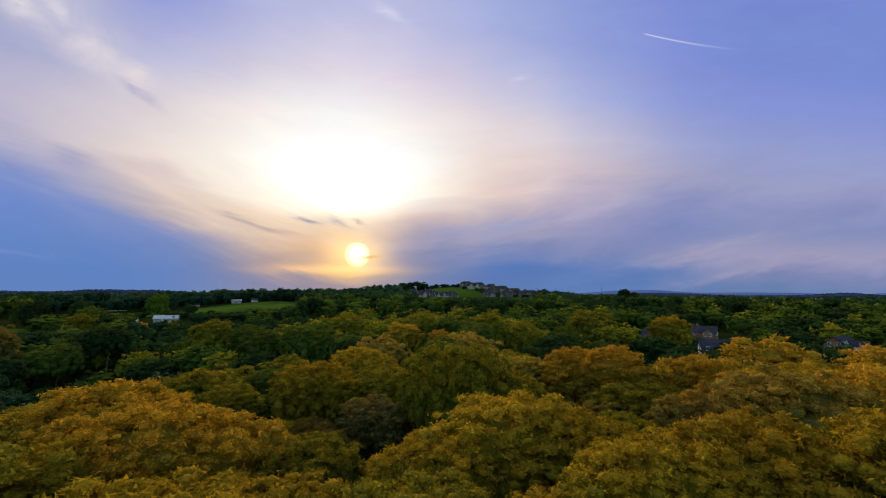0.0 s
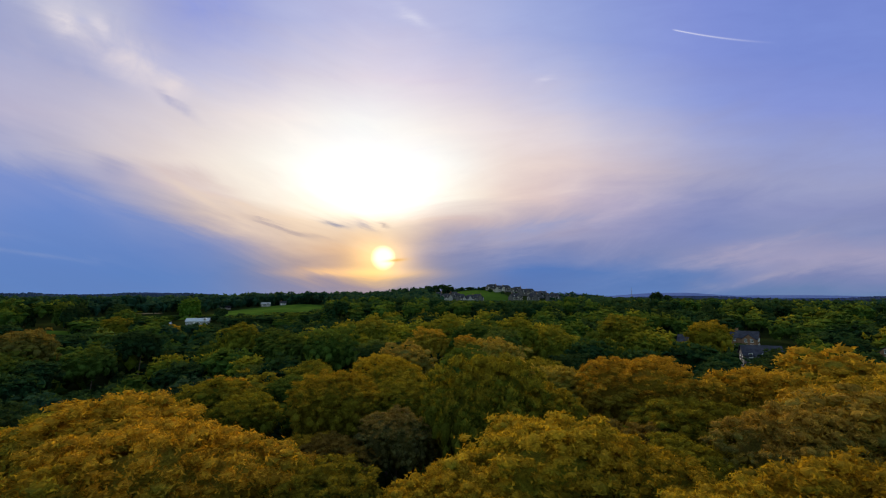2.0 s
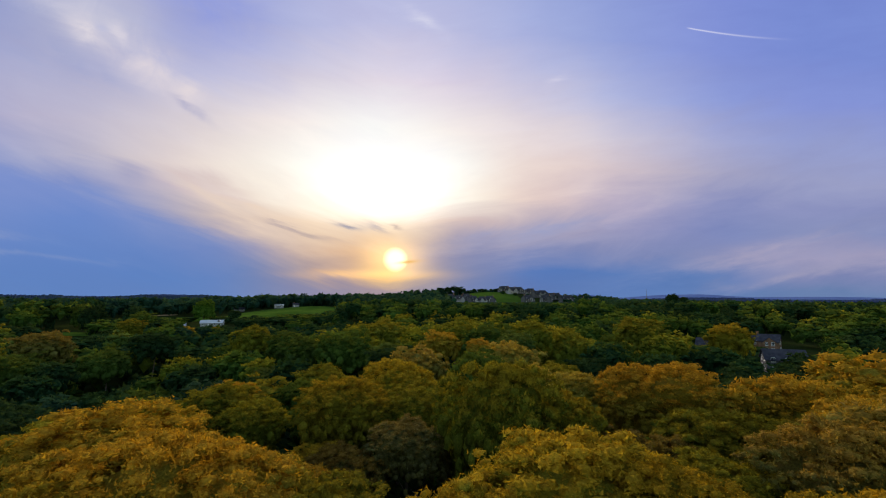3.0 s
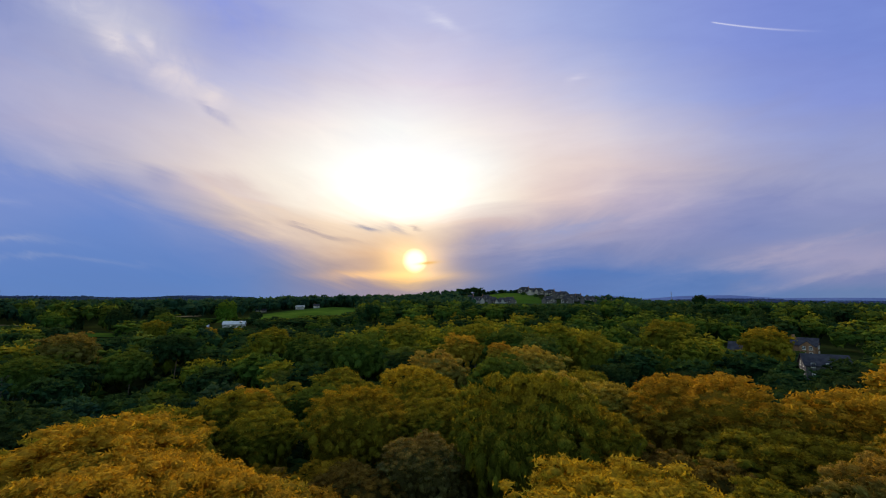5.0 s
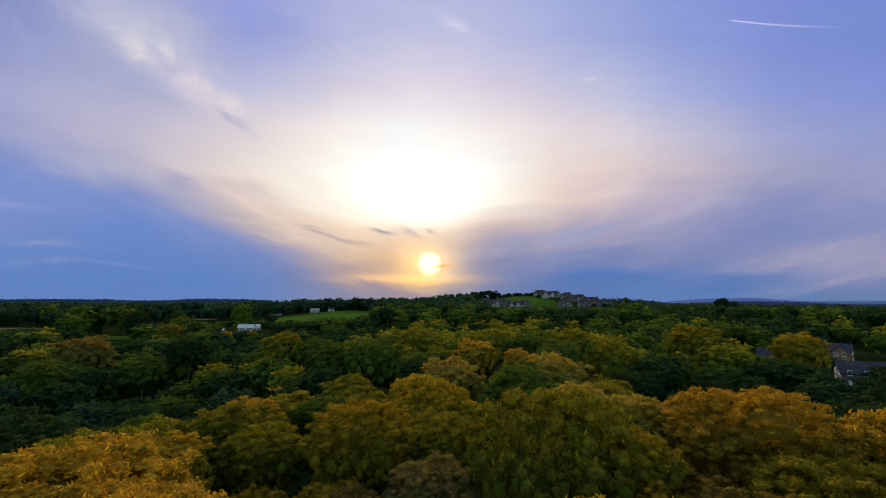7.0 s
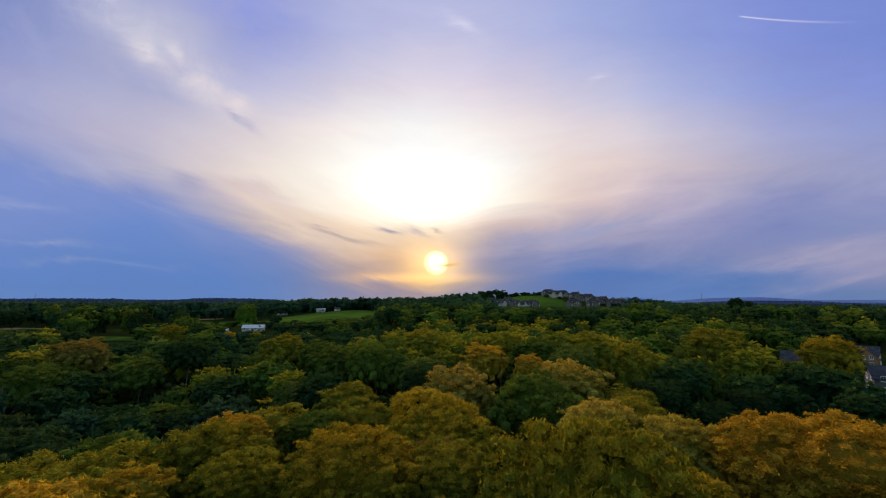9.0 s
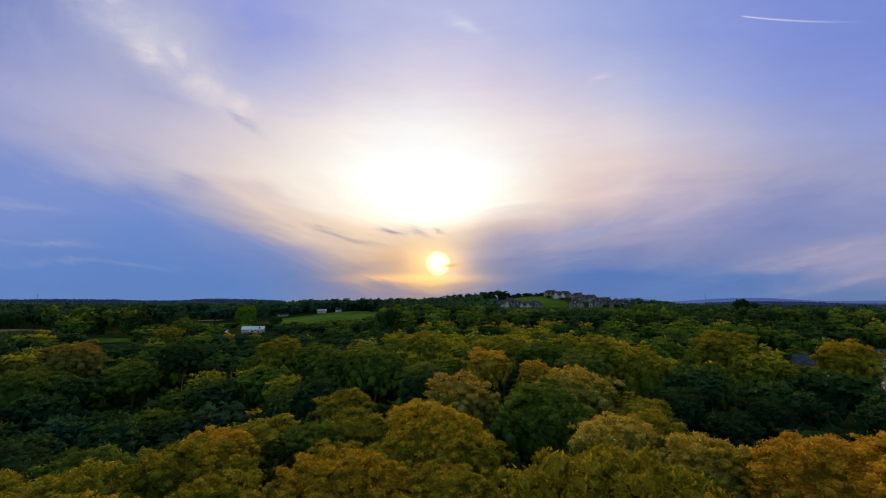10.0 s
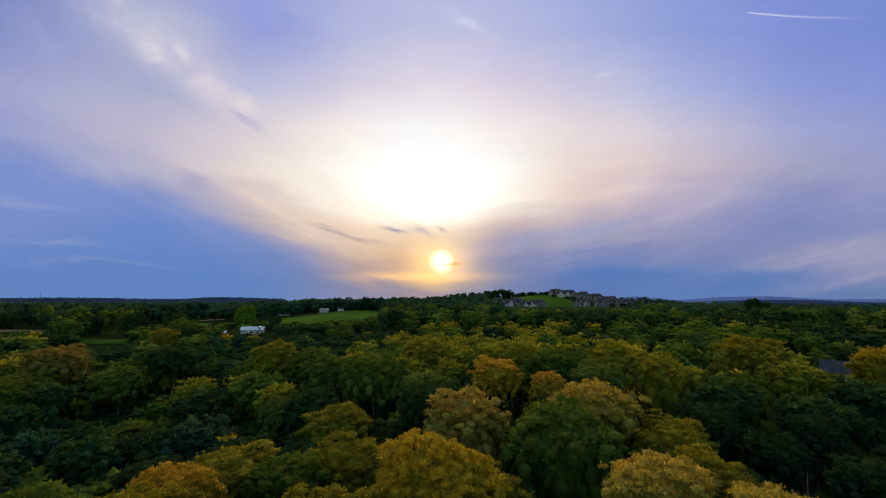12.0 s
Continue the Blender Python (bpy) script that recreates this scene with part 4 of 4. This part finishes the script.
for hx, hy, turn, w, wall, side in (
    (-67, 792, 12, 17, STONE, 1), (-39, 785, 6, 21, SIDING, -1), (-13, 777, 0, 19, STONE, 1), (15, 776, -8, 21, STONE, -1),
    (46, 884, -4, 26, STONE, -1), (72, 877, -10, 24, STONE, 1), (94, 870, -14, 22, STONE, -1), (117, 866, -18, 22, STONE, 1),
    (139, 853, -22, 23, STONE, -1), (161, 848, -20, 22, STONE, 1), (182, 844, -25, 20, STONE, -1), (203, 846, -25, 19, STONE, 1), (226, 850, -28, 18, STONE, -1),
    (82, 792, -12, 23, STONE, 1), (115, 806, -18, 20, STONE, -1), (58, 862, 8, 20, SIDING, 1), (104, 846, -4, 21, STONE, 1), (128, 838, -30, 20, STONE, -1), (150, 826, -10, 20, STONE, 1),
    (-54, 806, -14, 19, STONE, -1), (-26, 800, 18, 20, STONE, 1), (2, 770, -20, 18, SIDING, -1), (176, 826, -34, 18, STONE, 1),
):
    tint = "pale" if wall is SIDING else "brown brick" if wall is BRICK else "grey stone"
    house(hx, hy, float(height(hx, hy)) + 0.4, turn, w, 12, 5.2, 6.4, wall, SHINGLE, "%s two-storey house with steep dark roofs on a hill" % tint, w * 0.34, side, 2, True, 2, True)

# the farm: a long pale barn, a shed, and three buildings past the meadow
house(-226, 366, 8.6, 22, 17, 8, 2.8, 2.2, SIDING, TIN, "long white barn with a pale metal roof by trees", 0, -1, 1, False, 1)
house(-240, 346, 7.6, 22, 7, 5, 2.5, 1.6, SIDING, TIN, "small white shed with a pale metal roof", 0, 1, 0, False, 1)
house(-328, 588, float(height(-328, 588)) + 0.6, 28, 14, 8, 2.4, 2.0, SIDING, SHINGLE, "low farm building at the edge of a meadow", 0, 1, 0, False, 1)
house(-300, 648, float(height(-300, 648)) + 0.6, 24, 13, 9, 2.8, 2.2, SIDING, TIN, "pale farm building with a metal roof by woods", 5.0, 1, 0, False, 1)
house(-282, 667, float(height(-282, 667)) + 0.6, 24, 9, 8, 3.0, 2.4, SIDING, SHINGLE, "white farmhouse at the top of a meadow", 0, 1, 0, True, 1)


# ---- masts on the skyline ----
def mast(x, y, tall, width):
    base = new("radio_mast")
    base.matrix_basis = pose(x, y, float(height(x, y)))
    for k in range(3):
        a = radians(120 * k)
        cx, cy = width / 2 * math.cos(a), width / 2 * math.sin(a)
        part("leg", mesh_of("leg", *box(width * 0.22, width * 0.22, tall, cx, cy, -1), STEEL), base)
    bars = [box(width * 1.0, width * 0.12, width * 0.14, 0, 0, tall * k / 14) for k in range(1, 14)]
    part("bracing", mesh_of("bracing", *join_all(bars), STEEL), base)
    part("aerial", mesh_of("aerial", *box(width * 0.3, width * 0.3, tall * 0.12, 0, 0, tall - 1), STEEL), base)
    tagged(base, "slender grey steel lattice mast above far woods", "mast")


mast(413, 1159, 41, 1.2)
mast(-1150, 900, 40, 1.4)


# ---- distance ----
def ridge(name, far, lo, hi, base, tall, seed, mat, label, rough, lumps):
    """A far ridge as a solid strip of land, its crest uneven."""
    rng = np.random.default_rng(seed)
    turns = np.radians(np.linspace(lo, hi, 700))
    knots = np.interp(turns, np.radians(np.linspace(lo, hi, lumps)), rng.uniform(0.25, 1.0, lumps))
    kern = np.hanning(41)
    crest = np.convolve(np.pad(knots, 20, "edge"), kern / kern.sum(), "valid")
    trees = rng.uniform(0, 1, 700) * rough
    verts, faces = [], []
    for a, c, t in zip(turns, crest, trees):
        for d, z in ((0, -60), (0.0, base + tall * c * 0.55), (0.05, base + tall * c + t), (0.12, base + tall * c * 0.6), (0.12, -60)):
            r = far * (1 + d)
            verts.append((r * math.sin(a), r * math.cos(a), z))
    for i in range(len(turns) - 1):
        for j in range(4):
            p = i * 5 + j
            faces.append((p, p + 1, p + 6, p + 5))
    tagged(new(name, mesh_of(name, verts, faces, mat)), label, "hills", kind="structure")


ridge("backdrop", 1250, -66, -8, 25, 17, 4, HAZED_WOOD, "wooded ridge along the horizon, blue haze in its colour", 4.0, 30)
ridge("backdrop", 1400, -2, 58, 6, 10, 9, HAZED_WOOD, "low wooded ridge on the horizon, blue haze in its colour", 4.0, 26)
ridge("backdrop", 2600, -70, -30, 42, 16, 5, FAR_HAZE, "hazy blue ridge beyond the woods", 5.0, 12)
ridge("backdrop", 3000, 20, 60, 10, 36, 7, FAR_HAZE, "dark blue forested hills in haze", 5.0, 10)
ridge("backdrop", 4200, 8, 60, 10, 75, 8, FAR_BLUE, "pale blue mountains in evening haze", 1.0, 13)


# ---- leafless trees in the hollows ----
BARE = [limb_mesh("trunk", 300 + i, 14.0, 0.20, 9, PALE_BARK, 0.30, 0.26, 6, True) for i in range(3)]
bare_rng = random.Random(8)
for x, y, top in ((31.0, 104.0, 13.0), (23.0, 97.0, 13.5), (27.0, 95.0, 14.0), (-134.0, 100.0, 12.0), (-129.0, 104.0, 12.5), (-139.0, 121.0, 13.0), (-6.5, 46.0, 15.5)):
    foot = float(height(x, y))
    base = new("bare_tree")
    base.matrix_basis = pose(x, y, foot, 0, 0, bare_rng.uniform(0, 360))
    part("trunk", bare_rng.choice(BARE), base).scale = ((top - foot) / 14,) * 3
    tagged(base, "leafless tree with pale grey bark in a shady hollow", "tree", "bare trees")
